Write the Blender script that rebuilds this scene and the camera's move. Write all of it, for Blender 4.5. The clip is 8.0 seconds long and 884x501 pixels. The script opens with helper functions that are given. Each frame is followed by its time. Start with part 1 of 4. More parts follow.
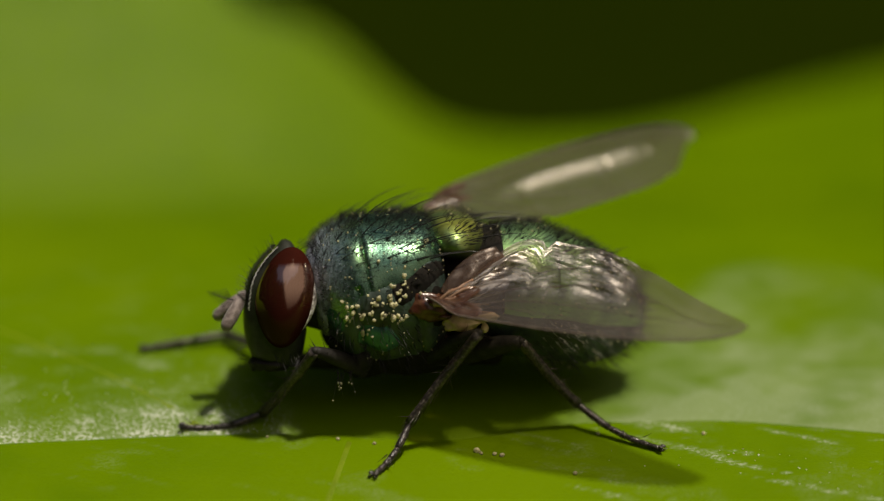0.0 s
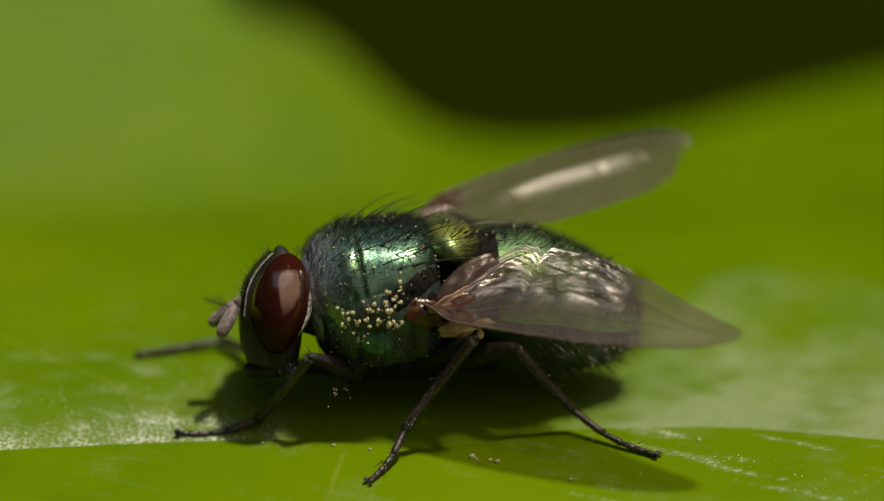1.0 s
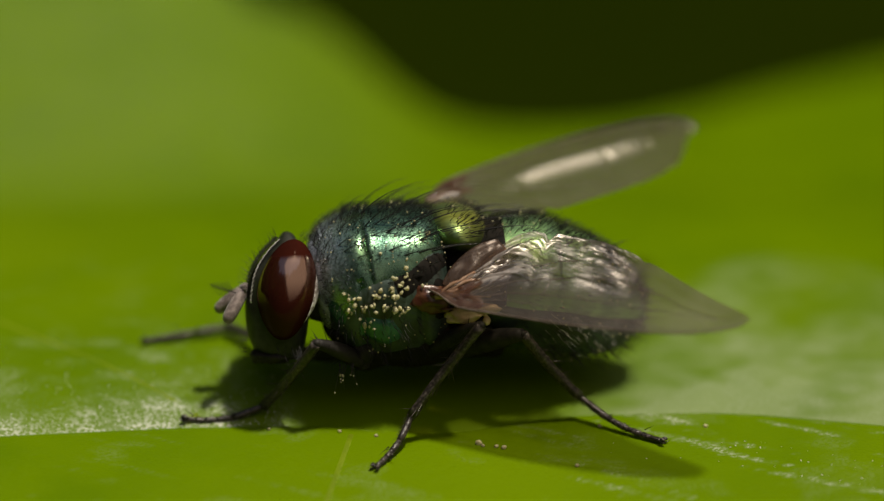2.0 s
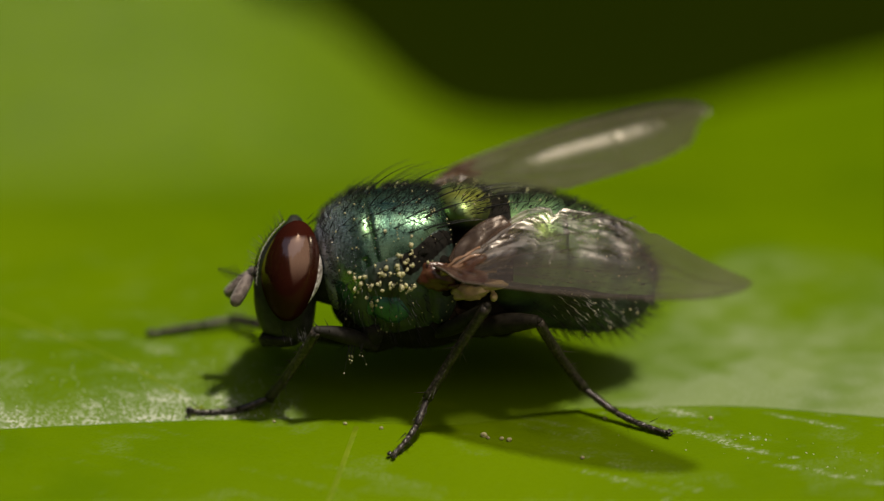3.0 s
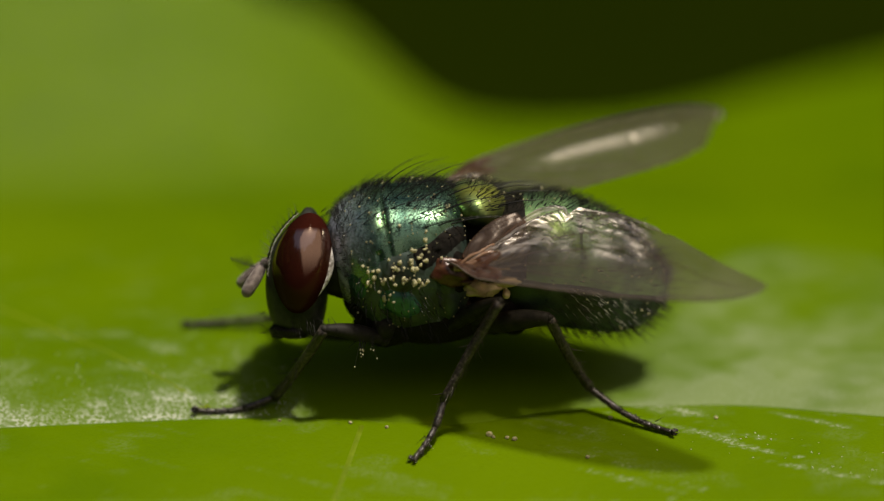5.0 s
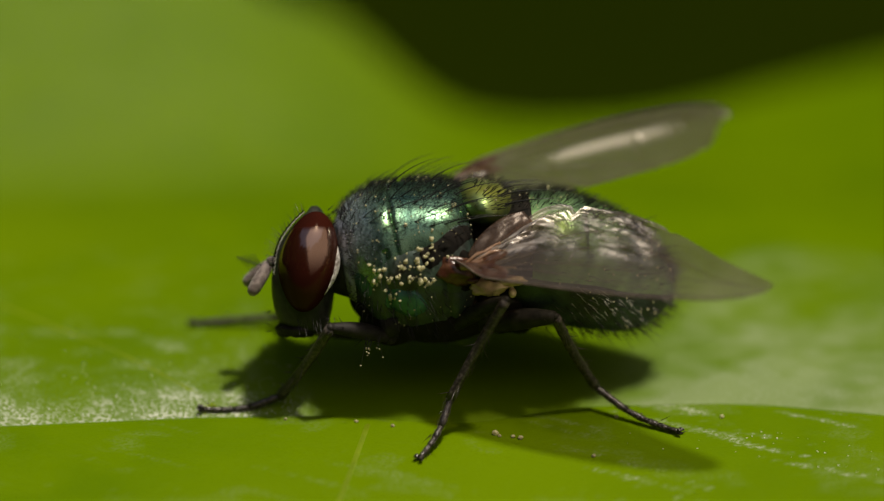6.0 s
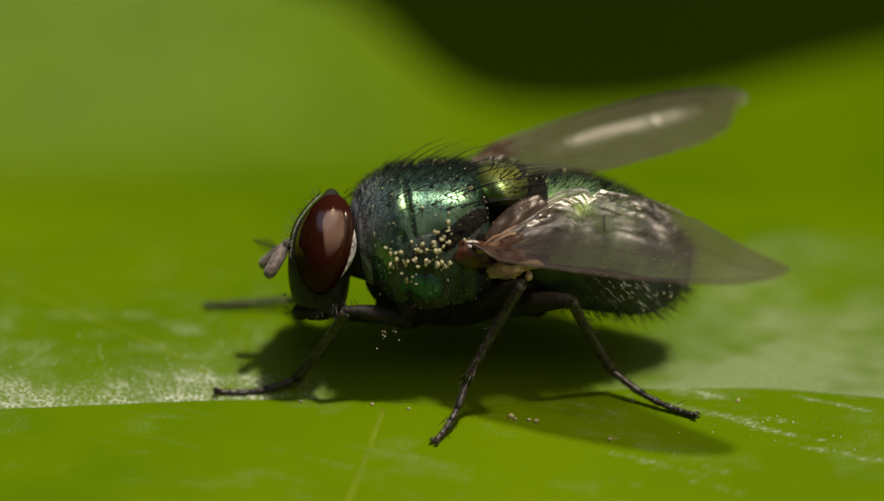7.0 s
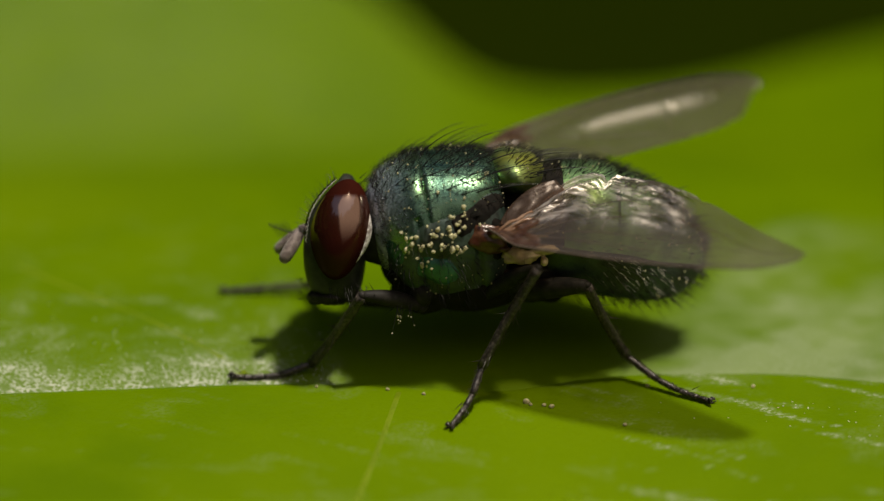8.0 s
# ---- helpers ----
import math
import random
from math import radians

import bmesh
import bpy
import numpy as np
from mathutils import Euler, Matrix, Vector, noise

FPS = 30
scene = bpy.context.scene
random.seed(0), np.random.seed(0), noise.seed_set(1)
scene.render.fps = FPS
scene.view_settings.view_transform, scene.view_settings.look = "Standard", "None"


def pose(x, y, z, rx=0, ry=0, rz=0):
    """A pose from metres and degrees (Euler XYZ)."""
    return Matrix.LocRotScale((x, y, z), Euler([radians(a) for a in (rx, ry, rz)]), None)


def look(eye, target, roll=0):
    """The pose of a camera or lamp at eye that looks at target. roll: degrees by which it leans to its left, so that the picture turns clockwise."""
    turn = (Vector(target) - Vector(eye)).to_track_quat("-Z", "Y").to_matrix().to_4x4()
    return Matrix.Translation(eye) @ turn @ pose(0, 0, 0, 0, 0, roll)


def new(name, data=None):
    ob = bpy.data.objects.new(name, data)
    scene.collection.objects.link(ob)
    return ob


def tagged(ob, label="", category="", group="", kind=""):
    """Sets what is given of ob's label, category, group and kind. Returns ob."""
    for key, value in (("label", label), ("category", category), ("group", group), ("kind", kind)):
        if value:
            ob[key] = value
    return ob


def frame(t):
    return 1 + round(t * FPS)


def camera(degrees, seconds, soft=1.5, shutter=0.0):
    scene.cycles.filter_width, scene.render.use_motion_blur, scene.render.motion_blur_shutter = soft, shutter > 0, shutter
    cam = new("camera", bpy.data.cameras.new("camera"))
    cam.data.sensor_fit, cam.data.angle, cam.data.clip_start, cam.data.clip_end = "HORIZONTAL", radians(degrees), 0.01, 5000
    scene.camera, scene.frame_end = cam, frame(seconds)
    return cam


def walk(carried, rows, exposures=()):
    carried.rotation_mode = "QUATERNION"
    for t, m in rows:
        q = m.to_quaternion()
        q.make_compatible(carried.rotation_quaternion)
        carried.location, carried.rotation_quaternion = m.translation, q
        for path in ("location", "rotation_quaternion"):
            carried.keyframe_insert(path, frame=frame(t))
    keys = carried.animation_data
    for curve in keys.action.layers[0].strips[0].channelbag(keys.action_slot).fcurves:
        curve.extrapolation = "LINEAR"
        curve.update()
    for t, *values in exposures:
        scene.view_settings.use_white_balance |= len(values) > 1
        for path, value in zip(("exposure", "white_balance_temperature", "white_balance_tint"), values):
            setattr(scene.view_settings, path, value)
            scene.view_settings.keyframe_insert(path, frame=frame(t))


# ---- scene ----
MM = 0.001
SECONDS = 8.0
TILT = 24.0          # camera looks down by this
REACH = 150.0        # camera to fly, mm
cam = camera(6.8, SECONDS, soft=1.2)
cam.data.dof.use_dof = True
cam.data.dof.focus_distance = 0.1483
cam.data.dof.aperture_fstop = 35.0


def aim(right, up, roll=0.0):
    """The camera, shifted in its own picture plane by millimetres at the fly."""
    e = radians(TILT)
    at = Vector((0, 0, 3.06)) + Vector((right, 0, 0)) + up * Vector((0, math.sin(e), math.cos(e)))
    eye = at - REACH * Vector((0, math.cos(e), -math.sin(e)))
    return look(eye * MM, at * MM, roll)


PX = 1 / 88.0
walk(cam, [(t, aim(-dx * PX, dy * PX, roll)) for t, dx, dy, roll in (
    (0, 0.0, 0.0, 0.00), (0.1, 3.0, 0.0, 0.00), (0.2, 7.0, -4.0, 0.00), (0.3, 7.0, -3.0, 0.00), (0.4, 1.0, -1.0, 0.00), (0.5, -8.0, 9.0, 0.00),
    (0.6, -7.0, 12.0, 0.00), (0.7, -1.0, 2.0, 0.00), (0.8, -5.0, 7.0, 0.01), (0.9, -7.0, 8.0, 0.01), (1, -8.0, 11.0, 0.01), (1.1, -6.0, 10.0, 0.01),
    (1.2, 0.0, -6.0, 0.01), (1.3, -2.0, -1.0, 0.01), (1.4, -4.0, -1.0, 0.01), (1.5, -6.5, 0.0, 0.01), (1.6, -6.0, 5.0, 0.01), (1.7, 0.1, -10.0, 0.01),
    (2.8, 7.1, -17.5, 0.02), (2.9, 12.1, -26.5, 0.02), (3, 12.6, -27.0, 0.02), (3.1, 9.1, -24.0, 0.02), (3.2, 9.1, -19.0, 0.02),
    (3.3, 9.1, -16.0, 0.02), (3.4, 11.1, -18.5, 0.02), (3.5, 12.1, -22.5, 0.02), (3.6, 16.1, -25.5, 0.03), (3.8, 11.1, -22.5, 0.03),
    (4, 12.1, -18.5, 0.03), (4.2, 17.1, -25.0, 0.03), (4.4, 13.2, -21.9, 0.04), (4.5, 18.7, -25.9, 0.04), (4.6, 22.2, -29.9, 0.05),
    (4.7, 19.2, -25.9, 0.05), (5.8, 35.5, -40.8, 0.11), (5.9, 34.5, -37.8, 0.11), (6, 33.0, -30.8, 0.12), (6.1, 35.6, -31.8, 0.14),
    (6.2, 39.7, -38.7, 0.15), (6.3, 43.7, -46.7, 0.17), (6.4, 44.8, -48.2, 0.18), (6.5, 44.9, -46.2, 0.20), (6.6, 43.0, -45.6, 0.22),
    (6.8, 56.1, -60.6, 0.25), (7, 61.7, -60.5, 0.28), (7.2, 60.8, -60.5, 0.30), (7.4, 67.4, -68.5, 0.32), (7.5, 76.5, -77.4, 0.33),
    (7.6, 83.5, -87.9, 0.34), (7.8, 84.6, -90.9, 0.36), (8, 88.7, -86.9, 0.38))], [(0.0, 0.0, 7150, 10), (8.0, 0.0, 7150, 10)])

# ---- light ----
SUN = Vector((0.25, -0.03, 1.0)).normalized()
world = bpy.data.worlds.new("world")
scene.world = world
world.use_nodes = True
wn = world.node_tree.nodes
sky = wn.new("ShaderNodeTexSky")
sky.sky_type, sky.sun_disc = "NISHITA", False
sky.sun_elevation = math.asin(SUN.z)
sky.sun_rotation = math.atan2(SUN.x, SUN.y)
world.node_tree.links.new(sky.outputs[0], wn["Background"].inputs[0])
wn["Background"].inputs[1].default_value = 0.07
sun_data = bpy.data.lights.new("sun", "SUN")
sun_data.energy, sun_data.angle, sun_data.color = 4.0, radians(4.5), (1.0, 0.95, 0.86)
sun = new("sun", sun_data)
sun.matrix_world = look(SUN * 2.0, (0, 0, 0))
# added area lamp: makes the patch mirrored in the eyes and lifts the shade
eye_patch_data = bpy.data.lights.new("eye_patch_lamp", "AREA")
eye_patch_data.shape, eye_patch_data.size, eye_patch_data.size_y, eye_patch_data.energy, eye_patch_data.color = "RECTANGLE", 0.40, 0.44, 0.25, (1.0, 0.83, 0.72)
gap = new("eye_patch_lamp", eye_patch_data)
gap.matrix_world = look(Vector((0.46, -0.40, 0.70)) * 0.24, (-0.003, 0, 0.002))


# ---- materials ----
def shader(name, base, rough, metal=0.0, second=None, scale=1.0, detail=4.0, low=0.4, high=0.65, bump=0.0, bump_scale=10.0,
           rough_vary=0.0, coat=0.0, ior=1.5, third=None, third_scale=0.3, third_low=0.5, third_high=0.7, sheen=0.0, random_tint=0.0):
    """A principled surface; scales are in cells per millimetre, bump in millimetres."""
    m = bpy.data.materials.new(name)
    m.use_nodes = True
    n, l = m.node_tree.nodes, m.node_tree.links
    p = n["Principled BSDF"]
    co = n.new("ShaderNodeTexCoord")
    p.inputs["Metallic"].default_value, p.inputs["IOR"].default_value = metal, ior
    p.inputs["Coat Weight"].default_value, p.inputs["Coat Roughness"].default_value = coat, 0.15
    p.inputs["Sheen Weight"].default_value = sheen

    def cells(s, d=4.0):
        t = n.new("ShaderNodeTexNoise")
        t.inputs["Scale"].default_value, t.inputs["Detail"].default_value = s * 1000, d
        l.new(co.outputs["Object"], t.inputs["Vector"])
        return t

    def mask(t, a, b):
        r = n.new("ShaderNodeMapRange")
        r.inputs[1].default_value, r.inputs[2].default_value = a, b
        l.new(t.outputs["Fac"], r.inputs[0])
        return r

    def mixed(fac, a, b):
        x = n.new("ShaderNodeMix")
        x.data_type = "RGBA"
        l.new(fac.outputs[0], x.inputs[0])
        if isinstance(a, tuple):
            x.inputs[6].default_value = (*a, 1)
        else:
            l.new(a, x.inputs[6])
        x.inputs[7].default_value = (*b, 1)
        return x.outputs[2]

    colour = base
    if second:
        colour = mixed(mask(cells(scale, detail), low, high), base, second)
    if third:
        colour = mixed(mask(cells(third_scale, 3.0), third_low, third_high), colour, third)
    if random_tint:
        info, hsv = n.new("ShaderNodeObjectInfo"), n.new("ShaderNodeHueSaturation")
        r = n.new("ShaderNodeMapRange")
        r.inputs[3].default_value, r.inputs[4].default_value = 1 - random_tint, 1 + random_tint
        l.new(info.outputs["Random"], r.inputs[0])
        l.new(r.outputs[0], hsv.inputs["Value"])
        if isinstance(colour, tuple):
            hsv.inputs["Color"].default_value = (*colour, 1)
        else:
            l.new(colour, hsv.inputs["Color"])
        colour = hsv.outputs[0]
    if isinstance(colour, tuple):
        p.inputs["Base Color"].default_value = (*colour, 1)
    else:
        l.new(colour, p.inputs["Base Color"])
    p.inputs["Roughness"].default_value = rough
    if rough_vary:
        r = mask(cells(bump_scale * 0.5), 0.3, 0.7)
        r.inputs[3].default_value, r.inputs[4].default_value = rough - rough_vary, rough + rough_vary
        l.new(r.outputs[0], p.inputs["Roughness"])
    if bump:
        b = n.new("ShaderNodeBump")
        b.inputs["Distance"].default_value, b.inputs["Strength"].default_value = bump * MM, 1.0
        l.new(cells(bump_scale, 3.0).outputs["Fac"], b.inputs["Height"])
        l.new(b.outputs[0], p.inputs["Normal"])
    return m


def with_clear(m, share, tint):
    """Let light through: share of plain passage, tinted."""
    n, l = m.node_tree.nodes, m.node_tree.links
    t, x = n.new("ShaderNodeBsdfTransparent"), n.new("ShaderNodeMixShader")
    t.inputs[0].default_value = (*tint, 1)
    x.inputs[0].default_value = share
    l.new(n["Principled BSDF"].outputs[0], x.inputs[1])
    l.new(t.outputs[0], x.inputs[2])
    l.new(x.outputs[0], n["Material Output"].inputs[0])
    return m


def with_glow_through(m, share, tint):
    """Leaf tissue: part of the light passes diffusely."""
    n, l = m.node_tree.nodes, m.node_tree.links
    t, x = n.new("ShaderNodeBsdfTranslucent"), n.new("ShaderNodeMixShader")
    t.inputs[0].default_value = (*tint, 1)
    x.inputs[0].default_value = share
    l.new(n["Principled BSDF"].outputs[0], x.inputs[1])
    l.new(t.outputs[0], x.inputs[2])
    l.new(x.outputs[0], n["Material Output"].inputs[0])
    return m


def film_shader(name, diffuse, second, cover, tint, rough, sheen, bump, bump_scale):
    """A thin clear skin: tinted passage, some milky scatter, and gloss on top."""
    m = shader(name, diffuse, 0.6, second=second, scale=2, bump=bump, bump_scale=bump_scale)
    n, l = m.node_tree.nodes, m.node_tree.links
    p = n["Principled BSDF"]
    p.inputs["Specular IOR Level"].default_value = 0.0
    clear, gloss = n.new("ShaderNodeBsdfTransparent"), n.new("ShaderNodeBsdfGlossy")
    body, out = n.new("ShaderNodeMixShader"), n.new("ShaderNodeMixShader")
    clear.inputs[0].default_value = (*tint, 1)
    gloss.inputs["Roughness"].default_value = rough
    gloss.inputs["Color"].default_value = (1.0, 0.93, 0.87, 1)
    # folded skin shines more, where the mesh says that it is creased
    crease, lift = n.new("ShaderNodeAttribute"), n.new("ShaderNodeMapRange")
    crease.attribute_name = "crease"
    lift.inputs[3].default_value, lift.inputs[4].default_value = sheen, sheen + 0.20
    l.new(crease.outputs["Fac"], lift.inputs[0])
    l.new(lift.outputs[0], out.inputs[0])
    dull = n.new("ShaderNodeMapRange")
    dull.inputs[3].default_value, dull.inputs[4].default_value = rough, rough + 0.22
    l.new(crease.outputs["Fac"], dull.inputs[0])
    l.new(dull.outputs[0], gloss.inputs["Roughness"])
    l.new(p.inputs["Normal"].links[0].from_socket, gloss.inputs["Normal"])
    body.inputs[0].default_value = 1 - cover
    l.new(p.outputs[0], body.inputs[1])
    l.new(clear.outputs[0], body.inputs[2])
    l.new(body.outputs[0], out.inputs[1])
    l.new(gloss.outputs[0], out.inputs[2])
    l.new(out.outputs[0], n["Material Output"].inputs[0])
    return m


def eye_shader():
    """Facets: an even mirror sheen that does not grow at the limb."""
    m = shader("eye_red_brown", (0.030, 0.0065, 0.004), 0.5, second=(0.014, 0.0045, 0.003), scale=0.6)
    n, l = m.node_tree.nodes, m.node_tree.links
    n["Principled BSDF"].inputs["Specular IOR Level"].default_value = 0.0
    gloss, x = n.new("ShaderNodeBsdfGlossy"), n.new("ShaderNodeMixShader")
    gloss.inputs["Roughness"].default_value = 0.14
    gloss.inputs["Color"].default_value = (1.0, 0.74, 0.58, 1)
    # gloss is faded out low down, to dim the leaf's reflection
    co, split, ramp = n.new("ShaderNodeTexCoord"), n.new("ShaderNodeSeparateXYZ"), n.new("ShaderNodeMapRange")
    ramp.interpolation_type = "SMOOTHSTEP"
    for k, v in enumerate((-0.35 * MM, 0.25 * MM, 0.014, 0.31)):
        ramp.inputs[k + 1].default_value = v
    l.new(co.outputs["Object"], split.inputs[0])
    l.new(split.outputs[2], ramp.inputs[0])
    # and faded out high up, to take away the sun's hot spot
    cap, both = n.new("ShaderNodeMapRange"), n.new("ShaderNodeMath")
    cap.interpolation_type, both.operation = "SMOOTHSTEP", "MULTIPLY"
    for k, v in enumerate((0.56 * MM, 0.68 * MM, 1.0, 0.001)):
        cap.inputs[k + 1].default_value = v
    l.new(split.outputs[2], cap.inputs[0])
    l.new(ramp.outputs[0], both.inputs[0])
    l.new(cap.outputs[0], both.inputs[1])
    l.new(both.outputs[0], x.inputs[0])
    l.new(n["Principled BSDF"].outputs[0], x.inputs[1])
    l.new(gloss.outputs[0], x.inputs[2])
    l.new(x.outputs[0], n["Material Output"].inputs[0])
    return m


def dusted(m, x0, x1, tint):
    """Grey bloom on the front of a plate, between two places along the body, mm."""
    n, l = m.node_tree.nodes, m.node_tree.links
    p = n["Principled BSDF"]
    co, split, ramp = n.new("ShaderNodeTexCoord"), n.new("ShaderNodeSeparateXYZ"), n.new("ShaderNodeMapRange")
    grain, both, mix, dull = n.new("ShaderNodeTexNoise"), n.new("ShaderNodeMath"), n.new("ShaderNodeMix"), n.new("ShaderNodeMapRange")
    grain.inputs["Scale"].default_value, grain.inputs["Detail"].default_value = 16000, 5
    ramp.inputs[1].default_value, ramp.inputs[2].default_value, ramp.inputs[4].default_value = x0 * MM, x1 * MM, 1.5
    both.operation, both.use_clamp, mix.data_type = "MULTIPLY", True, "RGBA"
    l.new(co.outputs["Object"], split.inputs[0])
    l.new(co.outputs["Object"], grain.inputs["Vector"])
    l.new(split.outputs[0], ramp.inputs[0])
    l.new(ramp.outputs[0], both.inputs[0])
    l.new(grain.outputs["Fac"], both.inputs[1])
    l.new(both.outputs[0], mix.inputs[0])
    l.new(p.inputs["Base Color"].links[0].from_socket, mix.inputs[6])
    mix.inputs[7].default_value = (*tint, 1)
    l.new(mix.outputs[2], p.inputs["Base Color"])
    dull.inputs[3].default_value, dull.inputs[4].default_value = p.inputs["Metallic"].default_value, 0.25
    l.new(both.outputs[0], dull.inputs[0])
    l.new(dull.outputs[0], p.inputs["Metallic"])
    return m


def leaf_shader():
    m = shader("leaf_green", (0.112, 0.20, 0.001), 0.45, second=(0.092, 0.175, 0.001), scale=0.35, detail=3,
               bump=0.008, bump_scale=14, rough_vary=0.1, third=(0.135, 0.225, 0.002), third_scale=0.08)
    n, l = m.node_tree.nodes, m.node_tree.links
    p = n["Principled BSDF"]
    p.inputs["Specular IOR Level"].default_value = 0.07
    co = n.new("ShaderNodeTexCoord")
    # pale wax and glare, both painted into the base colour by this attribute
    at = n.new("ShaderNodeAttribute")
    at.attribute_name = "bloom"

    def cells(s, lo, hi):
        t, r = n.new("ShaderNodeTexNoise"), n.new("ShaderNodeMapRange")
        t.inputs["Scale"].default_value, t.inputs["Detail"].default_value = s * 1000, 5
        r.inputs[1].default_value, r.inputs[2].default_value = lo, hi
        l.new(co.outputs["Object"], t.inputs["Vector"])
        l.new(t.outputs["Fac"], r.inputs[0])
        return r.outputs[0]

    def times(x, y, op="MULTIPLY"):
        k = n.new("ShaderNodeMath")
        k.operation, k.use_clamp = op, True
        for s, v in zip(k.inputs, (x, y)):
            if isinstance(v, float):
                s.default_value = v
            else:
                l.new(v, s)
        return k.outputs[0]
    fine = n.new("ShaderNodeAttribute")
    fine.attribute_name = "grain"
    # fine pale speckle, painted for the sparkle
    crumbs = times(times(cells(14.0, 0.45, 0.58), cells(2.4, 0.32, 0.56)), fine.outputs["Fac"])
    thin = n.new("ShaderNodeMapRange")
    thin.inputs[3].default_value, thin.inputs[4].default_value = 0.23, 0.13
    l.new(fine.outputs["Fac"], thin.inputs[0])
    glare_film = times(times(crumbs, thin.outputs[0], "ADD"), at.outputs["Fac"])
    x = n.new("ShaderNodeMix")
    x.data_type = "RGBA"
    l.new(glare_film, x.inputs[0])
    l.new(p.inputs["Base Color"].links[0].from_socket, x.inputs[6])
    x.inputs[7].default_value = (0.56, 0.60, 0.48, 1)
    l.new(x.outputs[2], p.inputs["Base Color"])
    return m


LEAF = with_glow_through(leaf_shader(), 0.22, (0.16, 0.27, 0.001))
VEIN = with_glow_through(shader("vein_green", (0.175, 0.255, 0.004), 0.45, second=(0.13, 0.21, 0.002), bump=0.01, bump_scale=10), 0.25, (0.2, 0.3, 0.01))
GREEN = shader("metallic_green", (0.13, 0.24, 0.16), 0.28, 0.9, second=(0.06, 0.135, 0.10), scale=2.2, detail=6, bump=0.0032, bump_scale=34,
               rough_vary=0.06, third=(0.13, 0.22, 0.09), third_scale=0.8)
dusted(GREEN, -1.05, -1.9, (0.34, 0.38, 0.46))
GOLD = shader("metallic_gold_green", (0.40, 0.44, 0.09), 0.42, 0.85, second=(0.12, 0.22, 0.11), scale=0.9, bump=0.004, bump_scale=26, rough_vary=0.07)
BELLY = shader("dark_green_abdomen", (0.32, 0.54, 0.21), 0.42, 0.96, second=(0.16, 0.28, 0.16), scale=1.6, bump=0.005, bump_scale=24, rough_vary=0.07,
               third=(0.06, 0.09, 0.025), third_scale=0.7)
PLEURA = shader("dark_green_flank", (0.050, 0.080, 0.066), 0.45, 0.2, second=(0.020, 0.020, 0.016), scale=1.5, bump=0.02, bump_scale=9,
                third=(0.03, 0.06, 0.045), third_scale=1.1)
TEAL = shader("blue_green_plate", (0.07, 0.20, 0.19), 0.36, 0.55, second=(0.02, 0.07, 0.07), scale=1.8, detail=5, bump=0.008, bump_scale=20,
              third=(0.05, 0.15, 0.12), third_scale=1.0, rough_vary=0.08)
DUST = shader("grey_dusted_cuticle", (0.34, 0.37, 0.45), 0.6, 0.1, second=(0.09, 0.11, 0.12), scale=5, bump=0.01, bump_scale=25)
GLINT = shader("leaf_glint", (0.62, 0.64, 0.52), 0.35, second=(0.45, 0.5, 0.35), scale=8)
DARK = shader("black_cuticle", (0.013, 0.012, 0.010), 0.6, 0.0, second=(0.028, 0.025, 0.021), scale=4, bump=0.008, bump_scale=18)
DARK.node_tree.nodes["Principled BSDF"].inputs["Specular IOR Level"].default_value = 0.2
MATTE = shader("matte_black", (0.009, 0.0085, 0.007), 0.8, 0.0, second=(0.016, 0.013, 0.010), scale=5, bump=0.006, bump_scale=14)
MATTE.node_tree.nodes["Principled BSDF"].inputs["Specular IOR Level"].default_value = 0.1
LEG = shader("dark_brown_cuticle", (0.013, 0.010, 0.009), 0.34, 0.0, second=(0.10, 0.083, 0.07), low=0.45, high=0.7, scale=16, bump=0.012, bump_scale=25)
HAIR = shader("black_bristle", (0.006, 0.006, 0.006), 0.4, ior=1.5, second=(0.012, 0.011, 0.01), scale=6)
HAIR.node_tree.nodes["Principled BSDF"].inputs["Specular IOR Level"].default_value = 0.5
GLINTHAIR = shader("glint_bristle", (0.55, 0.53, 0.48), 0.3, second=(0.34, 0.32, 0.28), scale=6)
EYE = eye_shader()
SILVER = shader("silver_dusted_face", (0.62, 0.60, 0.57), 0.45, 0.3, second=(0.20, 0.18, 0.16), scale=14, bump=0.006, bump_scale=25)
CHEEK = shader("grey_cheek", (0.013, 0.015, 0.010), 0.5, 0.0, second=(0.036, 0.038, 0.030), scale=3, bump=0.006, bump_scale=20)
CHEEK.node_tree.nodes["Principled BSDF"].inputs["Specular IOR Level"].default_value = 0.2
FEELER = shader("grey_brown_antenna", (0.12, 0.09, 0.078), 0.6, 0.0, second=(0.26, 0.21, 0.19), scale=10, bump=0.006, bump_scale=30, sheen=0.3)
AMBER = shader("amber_brown_sclerite", (0.045, 0.014, 0.007), 0.28, 0.0, second=(0.095, 0.042, 0.022), scale=4, bump=0.02, bump_scale=6)
CREAM = shader("cream_calypter", (0.60, 0.46, 0.31), 0.5, 0.0, second=(0.40, 0.27, 0.16), scale=4, bump=0.02, bump_scale=8)
TAN = film_shader("smoky_calypter", (0.10, 0.065, 0.045), (0.17, 0.12, 0.09), 0.22, (0.66, 0.52, 0.41), 0.38, 0.03, 0.02, 6)
WING = film_shader("smoky_wing_membrane", (0.46, 0.38, 0.32), (0.38, 0.30, 0.25), 0.050, (0.71, 0.68, 0.62), 0.25, 0.030, 0.008, 24)
FARWING = film_shader("smoky_spread_wing_membrane", (0.46, 0.39, 0.35), (0.38, 0.31, 0.27), 0.06, (0.65, 0.61, 0.56), 0.29, 0.026, 0.010, 16)
